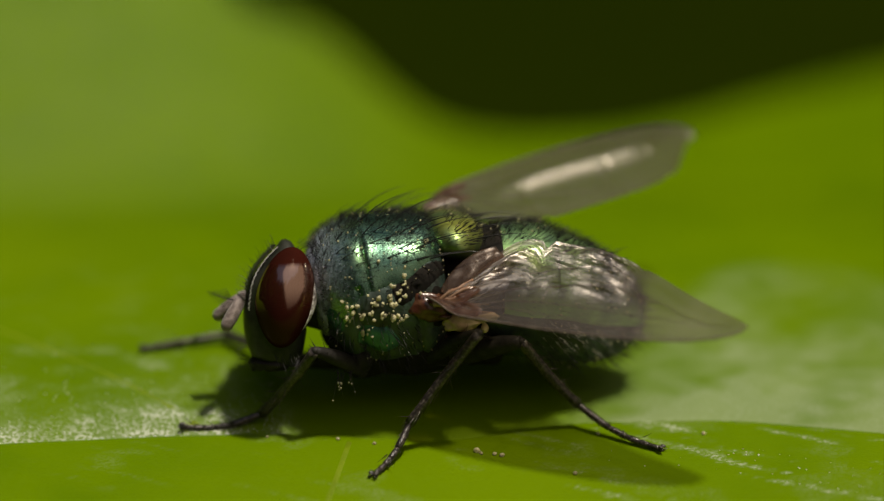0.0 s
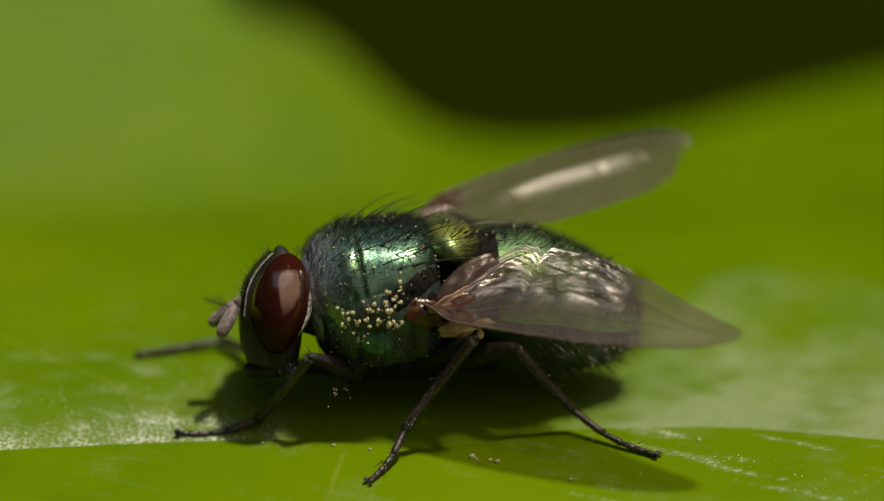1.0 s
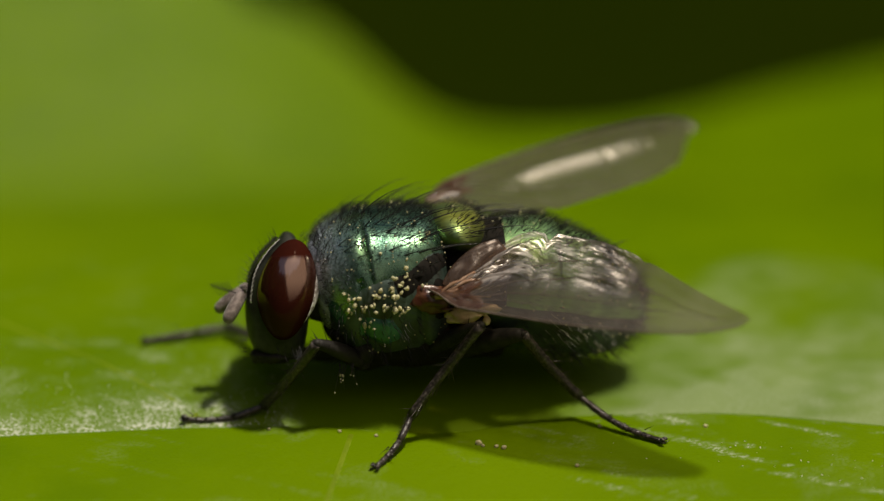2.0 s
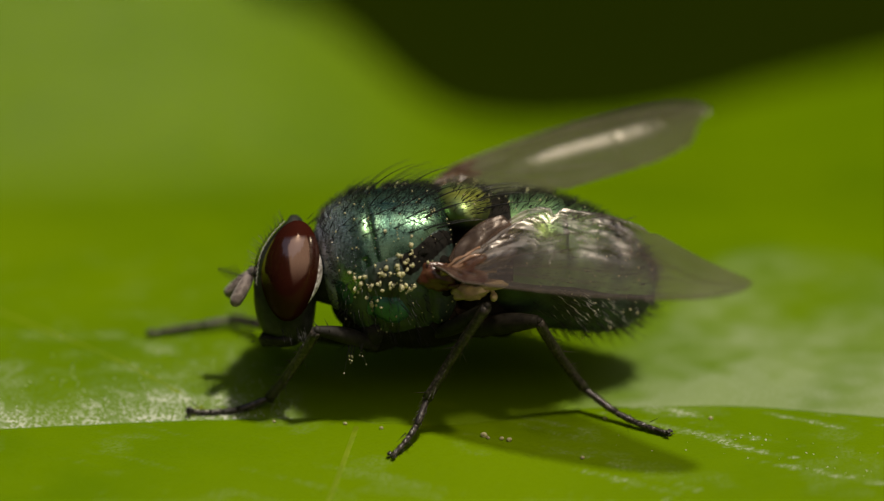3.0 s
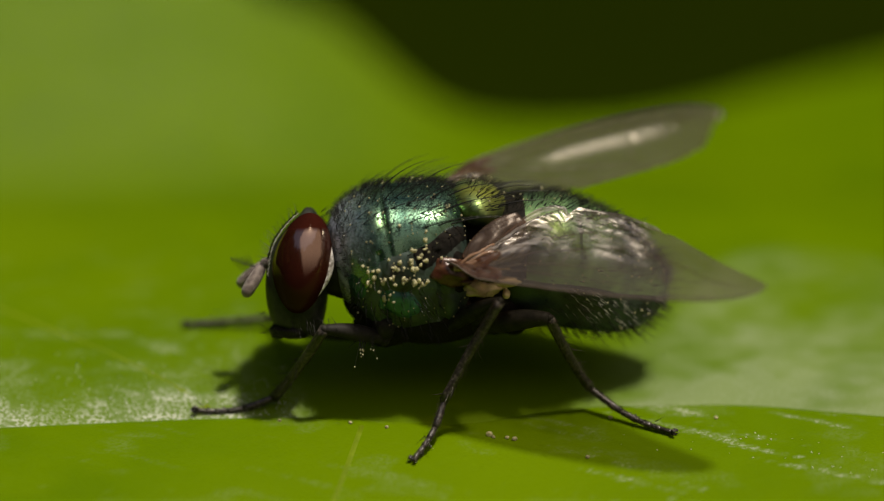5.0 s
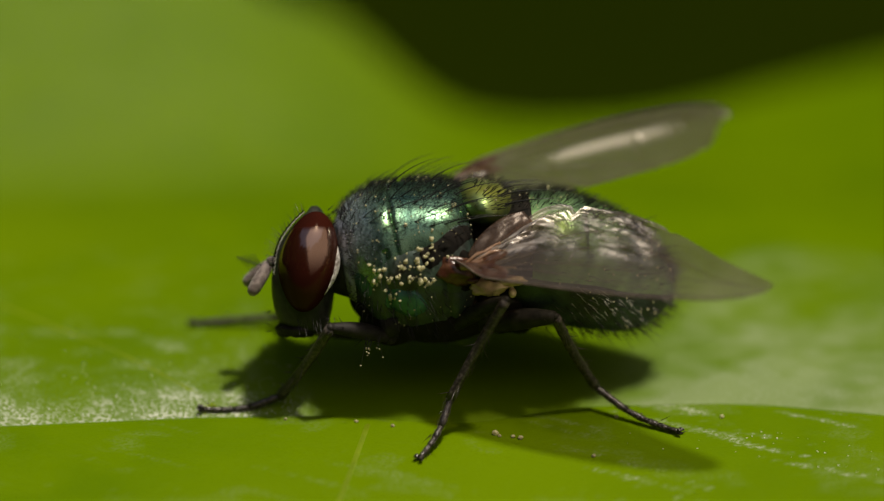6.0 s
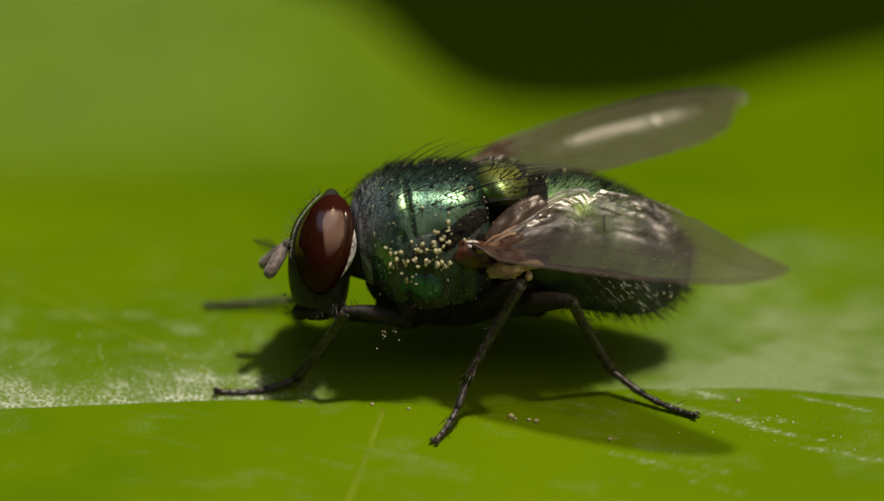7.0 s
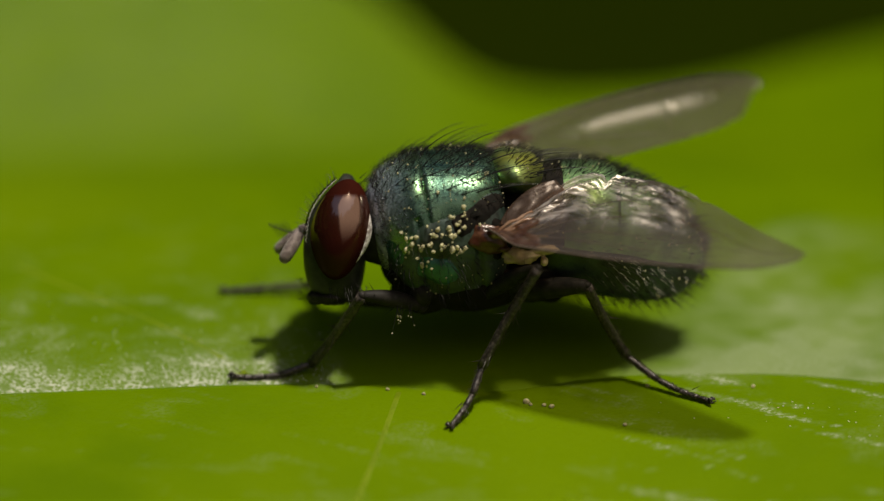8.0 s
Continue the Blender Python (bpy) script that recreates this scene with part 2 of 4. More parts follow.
WINGBASE = with_clear(shader("amber_wing_base", (0.06, 0.024, 0.012), 0.25, 0.0, second=(0.12, 0.07, 0.045), scale=3, bump=0.015, bump_scale=5, ior=1.7), 0.5, (0.7, 0.5, 0.35))
STRUT = shader("tan_wing_strut", (0.22, 0.12, 0.07), 0.25, second=(0.34, 0.22, 0.15), scale=5, bump=0.01, bump_scale=9)
WINGVEIN = shader("brown_wing_vein", (0.06, 0.042, 0.032), 0.4, 0.0, second=(0.12, 0.09, 0.07), scale=6)
POLLEN = shader("pale_yellow_pollen", (0.78, 0.76, 0.48), 0.7, 0.0, second=(0.55, 0.52, 0.30), scale=20, random_tint=0.3)
with_glow_through(POLLEN, 0.45, (0.6, 0.52, 0.34))
# ground and shrubs: background shade put in as very dark colours
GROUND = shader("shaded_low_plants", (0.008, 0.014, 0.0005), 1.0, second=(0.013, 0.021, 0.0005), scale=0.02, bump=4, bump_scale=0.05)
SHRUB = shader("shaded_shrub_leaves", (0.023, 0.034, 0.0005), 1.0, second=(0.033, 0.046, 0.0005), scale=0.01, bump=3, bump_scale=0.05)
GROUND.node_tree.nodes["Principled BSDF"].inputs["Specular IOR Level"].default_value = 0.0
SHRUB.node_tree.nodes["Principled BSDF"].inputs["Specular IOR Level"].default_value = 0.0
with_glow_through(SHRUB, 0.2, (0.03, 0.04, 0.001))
STEM = shader("green_stem", (0.10, 0.16, 0.02), 0.5, second=(0.14, 0.17, 0.04), scale=0.5, bump=0.05, bump_scale=4)


# ---- mesh helpers ----
class Form:
    """Vertices in millimetres and faces, gathered for one mesh."""

    def __init__(self):
        self.v, self.f = [], []

    def grid(self, fn, nu, nv, wrap=False):
        k = len(self.v)
        cols = nv if wrap else nv + 1
        for i in range(nu + 1):
            for j in range(cols):
                self.v.append(tuple(fn(i / nu, j / nv)))
        for i in range(nu):
            for j in range(nv):
                a, b = k + i * cols + j, k + i * cols + (j + 1) % cols
                self.f.append((a, b, b + cols, a + cols))
        return self

    def tube(self, path, radii, sides=8, caps=True):
        path = [Vector(p) for p in path]
        k = len(self.v)
        side = None
        for i, p in enumerate(path):
            d = (path[min(i + 1, len(path) - 1)] - path[max(i - 1, 0)]).normalized()
            if side is None:
                side = d.orthogonal().normalized()
            side = (side - d * side.dot(d)).normalized()
            up = d.cross(side)
            for j in range(sides):
                a = 2 * math.pi * j / sides
                self.v.append(tuple(p + radii[i] * (math.cos(a) * side + math.sin(a) * up)))
        for i in range(len(path) - 1):
            for j in range(sides):
                a, b = k + i * sides + j, k + i * sides + (j + 1) % sides
                self.f.append((a, b, b + sides, a + sides))
        if caps:
            self.f.append(tuple(range(k + sides - 1, k - 1, -1)))
            self.f.append(tuple(range(k + (len(path) - 1) * sides, k + len(path) * sides)))
        return self

    def ball(self, c, r, nu=12, nv=16, wobble=0.0):
        c = Vector(c)
        r = (r, r, r) if isinstance(r, (int, float)) else r

        def at(u, v):
            th, ph = math.pi * (0.001 + 0.998 * u), 2 * math.pi * v
            d = Vector((math.sin(th) * math.cos(ph), math.sin(th) * math.sin(ph), math.cos(th)))
            s = 1 + wobble * noise.noise(d * 2 + c * 3)
            return c + Vector((d.x * r[0], d.y * r[1], d.z * r[2])) * s
        return self.grid(at, nu, nv, True)

    def hair(self, p, d, length, r=0.012, bend=(0, 0, 0), steps=4, sides=4):
        p, d, bend = Vector(p), Vector(d).normalized(), Vector(bend)
        path = [p + d * length * s + bend * length * s * s for s in [i / steps for i in range(steps + 1)]]
        return self.tube(path, [r * (1 - 0.93 * i / steps) for i in range(steps + 1)], sides, caps=False)

    def mesh(self, name):
        me = bpy.data.meshes.new(name)
        me.from_pydata([(x * MM, y * MM, z * MM) for x, y, z in self.v], [], self.f)
        me.polygons.foreach_set("use_smooth", [True] * len(me.polygons))
        me.update()
        return me


def part(name, form, material, parent=None, label="", kind=""):
    me = form.mesh(name) if isinstance(form, Form) else form
    if material and not me.materials:
        me.materials.append(material)
    ob = new(name, me)
    ob.parent = parent
    return tagged(ob, label, kind=kind)


def smooth(a, b, x):
    t = min(1.0, max(0.0, (x - a) / (b - a)))
    return t * t * (3 - 2 * t)


# ---- the leaf ----
GROOVE_X = (-30.0, -8.84, -5.24, -2.53, -0.95, 0.18, 2.45, 5.86, 8.87, 30.0)
GROOVE_Y = (-5.0, -2.64, -2.24, -2.14, -2.45, -2.55, -1.66, -1.53, -2.14, -6.0)


def groove(x):
    """Where the folded midrib runs across the leaf."""
    return sum(float(np.interp(x + o, GROOVE_X, GROOVE_Y)) for o in (-0.6, -0.3, 0, 0.3, 0.6)) / 5


def leaf_z(x, y):
    d = y - groove(x)
    if d > 0:
        z = 0.33 * (1 - math.exp(-d / 0.95)) + 0.07 * min(d, 5.0) - (0.20 * (d - 5.0) * smooth(3.0, 16.0, d) if d > 5 else 0)
        z += smooth(0.5, -7.5, x) * 0.42 * (max(0.0, d - 12) ** 2 / (6 + max(0.0, d - 12)))
    else:
        z = 0.05 * (1 - math.exp(d / 0.1)) + 0.08 * d
    return z + 0.03 * noise.noise((x * 0.5, y * 0.5, 0)) * smooth(0.2, 1.5, abs(d))


def leaf_glare(x, y):
    """How much pale wax and painted glare the colour takes, 0 to 1."""
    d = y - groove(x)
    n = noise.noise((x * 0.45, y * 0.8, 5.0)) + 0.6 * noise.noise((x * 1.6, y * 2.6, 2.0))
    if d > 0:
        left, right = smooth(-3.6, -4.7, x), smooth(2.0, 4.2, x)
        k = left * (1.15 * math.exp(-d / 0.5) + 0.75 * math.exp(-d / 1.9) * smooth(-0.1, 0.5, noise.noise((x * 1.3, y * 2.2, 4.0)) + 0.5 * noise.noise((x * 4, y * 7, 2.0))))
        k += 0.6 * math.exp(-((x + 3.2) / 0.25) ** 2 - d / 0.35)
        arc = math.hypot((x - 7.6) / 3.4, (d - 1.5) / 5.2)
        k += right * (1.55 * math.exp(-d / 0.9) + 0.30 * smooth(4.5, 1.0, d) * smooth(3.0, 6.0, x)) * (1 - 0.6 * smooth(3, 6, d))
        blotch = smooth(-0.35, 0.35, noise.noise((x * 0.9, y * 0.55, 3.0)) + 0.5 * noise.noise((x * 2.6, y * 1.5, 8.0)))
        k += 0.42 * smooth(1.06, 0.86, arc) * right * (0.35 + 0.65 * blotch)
        # far left: glare painted as pale colour
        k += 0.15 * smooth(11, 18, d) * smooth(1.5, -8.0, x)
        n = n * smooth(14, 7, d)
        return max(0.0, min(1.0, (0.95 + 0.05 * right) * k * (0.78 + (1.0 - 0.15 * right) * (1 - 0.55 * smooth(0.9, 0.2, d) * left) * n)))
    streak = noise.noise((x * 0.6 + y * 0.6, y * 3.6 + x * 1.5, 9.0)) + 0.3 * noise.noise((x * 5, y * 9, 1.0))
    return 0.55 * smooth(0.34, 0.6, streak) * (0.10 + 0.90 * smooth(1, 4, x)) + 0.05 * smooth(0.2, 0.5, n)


EDGE_X = (-40.0, -30.0, -9.2, -6.1, -4.9, -3.8, -2.8, -1.75, -0.40, 1.85, 4.13, 6.16, 8.28, 10.7, 15.0, 30.0, 40.0)
EDGE_Y = (2.0, 20.0, 36.0, 26.5, 22.2, 23.6, 24.8, 23.8, 21.3, 19.0, 19.4, 21.4, 24.4, 27.2, 30.0, 18.0, -2.0)


def leaf_edge(x):
    return sum(float(np.interp(x + o, EDGE_X, EDGE_Y)) for o in (-0.8, -0.4, 0, 0.4, 0.8)) / 5 - 0.55


def build_leaf():
    leaf = tagged(new("leaf"), "broad glossy yellow-green leaf with folded midrib, pale bloom and painted glare", "leaf")
    top, nx, ny = Form(), 360, 300

    def at(i, j, under=0.0):
        x = 40 * (2 * i - 1) * (0.32 + 0.68 * abs(2 * i - 1) ** 1.6)
        g, far = groove(x), leaf_edge(x)
        front = -22 + 0.012 * x * x
        s = 2 * j - 1
        y = g + (far - g) * s ** 1.9 if s >= 0 else g - (g - front) * (-s) ** 1.9
        return (x, y, leaf_z(x, y) - under)
    top.grid(at, nx, ny)
    under = Form().grid(lambda i, j: at(i, j, 0.22), 60, 50)
    blade = part("blade", top, LEAF, leaf)
    glare_film = blade.data.attributes.new("bloom", "FLOAT", "POINT")
    glare_film.data.foreach_set("value", [leaf_glare(p[0], p[1]) for p in top.v])
    fine = blade.data.attributes.new("grain", "FLOAT", "POINT")
    fine.data.foreach_set("value", [1.0 if p[1] < groove(p[0]) else 0.06 + 0.94 * smooth(1.0, -2.0, p[0]) for p in top.v])
    part("underside", under, LEAF, leaf)
    # the side veins, low ridges that leave the midrib
    for x0, x1, side in ((-5.0, -19, 1), (-16, -30, 1), (-1.85, -3.3, -1), (-10, -13, -1), (18, 15, -1)):
        f, path = Form(), []
        for s in range(25):
            q = s / 24
            x = x0 + (x1 - x0) * q
            y = groove(x) + side * (0.3 + q * (14 if side > 0 else 9) * (1 - 0.2 * q))
            if y < leaf_edge(x) - 0.4:
                path.append((x, y, leaf_z(x, y) - 0.428))
        f.tube(path, [0.45 * (1 - 0.012 * s / 24) for s in range(len(path))], 8)
        part("vein", f, VEIN, leaf, "paler raised side vein")
    # small pale crumbs that stand in for glints on the leaf's wax
    f, rng = Form(), random.Random(21)
    for k in range(300):
        if k < 250:
            x, d = -3.4 - 6 * rng.random() ** 1.5, min(3.2, rng.expovariate(1.1)) + 0.03
        else:
            x = rng.uniform(3.0, 9.5)
            d = -1.0 - 0.16 * (x - 4.5) - 0.25 * rng.choice((0, 0, 1.6, 3.4)) + rng.gauss(0, 0.10)
        y, r = groove(x) + d, rng.uniform(0.005, 0.016)
        f.ball((x, y, leaf_z(x, y) + 0.4 * r), (r * 1.4, r, r * 0.7), 4, 5, 0.5)
    part("wax", f, GLINT, leaf, "pale crumbs standing in for glints on the leaf", kind="stuff")
    # stalk to the stem
    f = Form().tube([(-39, -3, -0.3), (-46, -4, -4), (-52, -4, -14), (-55, -3, -40), (-56, -2, -120), (-57, 0, -262)],
                    [0.9, 1.0, 1.2, 1.6, 2.0, 2.4], 12)
    part("stalk", f, STEM, leaf)
    return leaf


build_leaf()

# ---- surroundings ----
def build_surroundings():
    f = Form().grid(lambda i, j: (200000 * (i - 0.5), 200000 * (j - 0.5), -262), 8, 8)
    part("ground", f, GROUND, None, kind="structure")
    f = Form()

    # goes on unseen behind the camera, added to keep low sky out of reflections
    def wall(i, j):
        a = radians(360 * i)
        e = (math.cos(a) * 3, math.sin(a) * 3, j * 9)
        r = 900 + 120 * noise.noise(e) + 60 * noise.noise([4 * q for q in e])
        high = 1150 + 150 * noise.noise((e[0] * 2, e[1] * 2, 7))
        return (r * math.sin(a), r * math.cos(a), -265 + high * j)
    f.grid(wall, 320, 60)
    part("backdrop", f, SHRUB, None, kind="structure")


build_surroundings()

# ---- the fly; its own space has the thorax's middle as origin, head towards -x ----
fly = tagged(new("fly"), "metallic green bottle fly with red-brown eyes standing on the leaf", "fly")


def sgn_pow(a, p):
    return math.copysign(abs(a) ** p, a)


def thorax_at(u, v):
    """u from front to back, v round from the top over the near side."""
    c = 2 * u - 1
    a = 2 * math.pi * v
    cy, cz = math.sin(a), math.cos(a)
    r = max(0.0, 1 - abs(c) ** (1.5 + 2.1 * abs(cy) if c < 0 else 7.0)) ** (1 / 2.2)
    e = 0.93 if cz > 0 else 0.95
    half_h = 1.37 if cz > 0 else 1.62
    x = -0.53 + 1.39 * c
    y, z = -1.42 * r * sgn_pow(cy, e), half_h * r * sgn_pow(cz, e)
    x += -0.12 * z * (1 if c < 0 else 0.3)
    # sutures: across the back, and between the side plates
    s = 1.0
    side = abs(math.atan2(abs(cy), cz))
    if side < 1.9:
        cut = x + 0.97 - 0.10 * side + 0.03 * noise.noise((side * 4, y, 3.0))
        s -= 0.040 * math.exp(-(cut / 0.045) ** 2) * smooth(0.25, 0.6, side) * smooth(1.6, 1.3, side)
        s += 0.030 * math.exp(-((cut + 0.22) / 0.17) ** 2) * smooth(0.4, 0.9, side)
        s += 0.022 * math.exp(-((cut - 0.75) / 0.45) ** 2) * smooth(0.5, 1.0, side)
    if side > 1.4:
        for x0 in (-0.98, 0.18):
            s -= 0.035 * math.exp(-((x - x0 - 0.15 * (side - 1.9)) / 0.07) ** 2)
    s += 0.04 * noise.noise((x * 1.6, y * 1.6, z * 1.6)) * smooth(1.2, 1.9, side)
    return Vector((x, y * s, z * s + 0.03))


def flank(x, z):
    """The thorax's u and v at a place of its near side."""
    u, v = 0.5 + (x + 0.53) / 2.78, 0.25 - 0.15 * z
    for _ in range(12):
        p = thorax_at(u, v)
        u = min(0.97, max(0.02, u + 0.3 * (x - p.x)))
        v = min(0.45, max(0.03, v - 0.09 * (z - p.z)))
    return u, v


REACH_U = (0.0, 0.12, 0.22, 0.35, 0.45, 0.70, 0.85, 0.95, 1.0)
REACH_V = (0.315, 0.315, 0.298, 0.262, 0.238, 0.205, 0.172, 0.135, 0.125)


def notum_at(u, v):
    """The plate of the back, a little proud of the flanks and ending over the wing roots."""
    w = 2 * v - 1
    uu = 0.045 + 0.925 * u
    reach = sum(float(np.interp(uu + o, REACH_U, REACH_V)) for o in (-0.04, 0, 0.04)) / 3 + 0.006 * math.sin(u * 21)
    p = thorax_at(uu, w * reach)
    return p + normal_at(thorax_at, uu, w * reach) * 0.05 * (1 - abs(w) ** 9) * (1 - abs(2 * u - 1) ** 24)


def side_plate(uc, vc, ru, rv, rise, slant, side):
    """A rounded plate lying on the flank."""
    def at(q, a):
        q = 0.02 + 0.98 * q
        w = 2 * math.pi * a
        k = q * (1 + 0.12 * math.sin(2 * w + 1) + 0.06 * math.sin(5 * w))
        uu, vv = uc + ru * k * math.cos(w), vc + rv * k * math.sin(w) + slant * ru * k * math.cos(w)
        p = thorax_at(uu, side * vv)
        return p + normal_at(thorax_at, uu, side * vv) * (rise * (1 - q ** 3) - 0.01)
    return Form().grid(at, 18, 40, True)


def normal_at(fn, u, v):
    e = 1e-3
    a, b = fn(u + e, v) - fn(u - e, v), fn(u, v + e) - fn(u, v - e)
    n = a.cross(b).normalized()
    p = fn(u, v)
    return n if n.dot(p - fn(0.5, v + 0.5)) > 0 else -n


def bristle_mesh(length, bend, r=0.016):
    return Form().hair((0, 0, -0.03), (0, 0, 1), length, r, bend, 7, 5).mesh("bristle")


def set_bristle(me, p, way, parent, back=Vector((1, 0, 0))):
    """A bristle that leaves p along way; its own x leans backwards."""
    z = Vector(way).normalized()
    x = (back - z * back.dot(z)).normalized()
    y = z.cross(x)
    ob = part("bristle", me, HAIR, parent)
    m = Matrix((x, y, z)).transposed().to_4x4()
    m.translation = Vector(p) * MM
    ob.matrix_basis = m
    return ob


def body_hair(fn, count, u0, u1, v0, v1, length, r, lean, name, parent, rng):
    f = Form()
    for _ in range(count):
        u, v = rng.uniform(u0, u1), rng.uniform(v0, v1)
        p, n = fn(u, v), normal_at(fn, u, v)
        d = n + Vector(lean) + Vector((rng.uniform(-.2, .2), rng.uniform(-.2, .2), rng.uniform(-.2, .2)))
        f.hair(p + n * 0.02, d, length * rng.uniform(0.6, 1.25), r, (0.25, 0, -0.1), 3, 3)
    return part(name, f, HAIR, parent, "short black hairs", kind="stuff")


def notum_hair(u, v):
    return notum_at(min(0.985, max(0.015, u)), v)


def build_thorax():
    rng = random.Random(4)
    thorax = part("thorax", Form().grid(lambda u, v: thorax_at(0.002 + 0.996 * u, v), 160, 160, True), PLEURA, fly, "dark metallic green thorax with pollen on the flank")
    part("notum", Form().grid(notum_at, 170, 110), GREEN, thorax, "shining metallic green back plate")
    # grey collar behind the head
    part("collar", Form().grid(lambda u, v: thorax_at(0.010 + 0.08 * u, v) * (1.012 + 0.02 * math.sin(math.pi * u)), 12, 90, True), DUST, thorax, "blue-grey dusted collar")
    f = Form()
    for _ in range(1500):
        u, v = min(0.42, 0.02 + rng.expovariate(9)), rng.uniform(0.04, 0.96)
        r = rng.uniform(0.004, 0.009)
        f.ball(notum_at(u, v) * 1.003, (r, r, r * 0.7), 4, 5, 0.4)
    part("bloom", f, DUST, thorax, "blue-grey dust over the front of the back", kind="stuff")
    # scutellum
    f = Form()

    def scut(u, v):
        a = 2 * math.pi * v
        c = 2 * u - 1
        r = max(0.0, 1 - abs(c) ** 2.6) ** (1 / 2.1)
        return Vector((1.08 + 0.58 * c, 1.14 * r * math.sin(a) * (1 - 0.32 * smooth(-0.2, 1, c)), 0.96 + 0.46 * r * math.cos(a) - 0.10 * c))
    part("scutellum", f.grid(lambda u, v: scut(0.002 + 0.996 * u, v), 40, 56, True), GOLD, thorax, "golden green shield behind the thorax")
    # breast between the legs and the waist
    f = Form().ball((0.1, 0, -1.15), (1.3, 0.95, 0.68), 20, 28).ball((-0.75, 0, -1.22), (0.75, 0.8, 0.55), 20, 28, 0.2).ball((1.25, 0, -0.1), (0.7, 1.05, 1.05), 20, 28).ball((1.45, 0, -1.0), (0.85, 0.95, 0.72), 20, 28, 0.15)
    part("breast", f, MATTE, thorax, "black underside")
    part("prothorax", Form().ball((-1.28, 0, -0.72), (0.42, 0.8, 0.6), 20, 28, 0.15), MATTE, thorax)
    # plates of the flank, and black patches painted as shade of the hollows between
    for s in (-1, 1):
        for x, z, ru, rv, rise, slant, stuff, label in (
                (-0.62, -0.82, 0.155, 0.042, 0.07, 0, TEAL, "blue-green side plate"),
                (-0.72, -0.12, 0.20, 0.050, 0.05, 0, PLEURA, "dark green side plate caked with pollen"),
                (-1.52, -0.30, 0.060, 0.055, 0.05, 0, TEAL, "blue-green shoulder plate"),
                (0.48, -0.92, 0.14, 0.045, 0.05, 0, PLEURA, "dark green side plate"),
                (0.18, 0.38, 0.30, 0.036, 0.028, -0.2, MATTE, "black patch painted for the shaded hollow before the wing"),
                (0.62, -0.25, 0.10, 0.070, 0.02, 0, MATTE, "black patch painted for the shaded hollow under the wing")):
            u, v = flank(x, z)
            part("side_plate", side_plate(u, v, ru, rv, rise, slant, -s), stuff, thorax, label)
    body_hair(notum_hair, 1700, 0.04, 0.97, 0.1, 0.9, 0.17, 0.008, (0.4, 0, 0), "hair", thorax, rng)
    body_hair(thorax_at, 420, 0.02, 0.12, -0.4, 0.4, 0.13, 0.009, (-0.2, 0, 0.3), "hair", thorax, rng)
    body_hair(thorax_at, 160, 0.1, 0.75, 0.27, 0.5, 0.28, 0.011, (0.1, -0.2, -0.3), "hair", thorax, rng)
    body_hair(scut, 160, 0.25, 0.95, -0.24, 0.24, 0.2, 0.011, (0.8, 0, 0.2), "hair", thorax, rng)
    long_one, mid_one, short_one = bristle_mesh(1.32, (0.30, 0, -0.12), 0.018), bristle_mesh(0.72, (0.35, 0, -0.08), 0.014), bristle_mesh(0.42, (0.3, 0, 0), 0.012)
    for v in (-0.165, -0.125, -0.08, -0.03, 0.03, 0.08, 0.125, 0.165):
        for k, u in enumerate((0.07, 0.14, 0.22, 0.31, 0.41, 0.52, 0.63, 0.75, 0.86)):
            uu, vv = u + rng.uniform(-.025, .025), v + rng.uniform(-.014, .014)
            n = normal_at(thorax_at, uu, vv)
            me = (short_one if k < 2 else mid_one if k < 4 else long_one) if rng.random() > 0.2 else short_one
            set_bristle(me, thorax_at(uu, vv) + n * 0.03, n * 0.76 + Vector((0.62 + 0.06 * k, rng.uniform(-.12, .12), 0.1)), thorax)
    for v in (-0.2, -0.12, 0.12, 0.2, -0.05, 0.05):
        set_bristle(long_one, scut(0.8, v), Vector((1.0, 0.35 * math.sin(2 * math.pi * v), 0.28)), thorax)
    for x, z in ((-1.3, 0.1), (-1.0, -0.2), (-0.5, 0.2), (0.0, 0.35), (0.35, 0.5), (-0.2, -0.3), (-1.35, -0.7), (-0.9, -1.0)):
        u, v = flank(x, z)
        for s in (1, -1):
            set_bristle(short_one, thorax_at(u, s * v), normal_at(thorax_at, u, s * v) + Vector((0.3, 0, 0.3)), thorax)
    # long hairs under the breast, with specks caught on their ends
    f, g = Form(), Form()
    for _ in range(11):
        p = Vector((rng.uniform(-1.5, -1.05), rng.uniform(-1.0, -0.8), -1.5))
        way, length = Vector((rng.uniform(-0.4, 0.2), -0.3, -1.0)).normalized(), rng.uniform(0.25, 0.65)
        f.hair(p, way, length, 0.010, (0, 0, 0), 3, 3)
        g.ball(p + way * length * rng.uniform(0.6, 1.0), rng.uniform(0.012, 0.03), 4, 5, 0.4)
    part("hair", f, HAIR, thorax, "long hairs under the breast", kind="stuff")
    part("dust", g, POLLEN, thorax, "pale specks on the hairs", kind="stuff")
    # pollen caught on the flank
    specks_on(thorax_at, 130, 0.06, 0.95, -0.1, 0.4, thorax, rng)
    specks_on(scut, 40, 0.3, 0.98, -0.2, 0.3, thorax, rng)
    grain = Form().ball((0, 0, 0), (0.050, 0.044, 0.046), 7, 9, 0.5).mesh("pollen_grain")
    for k in range(78):
        q = rng.random()
        x, z, big = -1.36 + 1.25 * q, -0.40 + 0.62 * q + rng.gauss(0, 0.15), rng.uniform(0.45, 1.1)
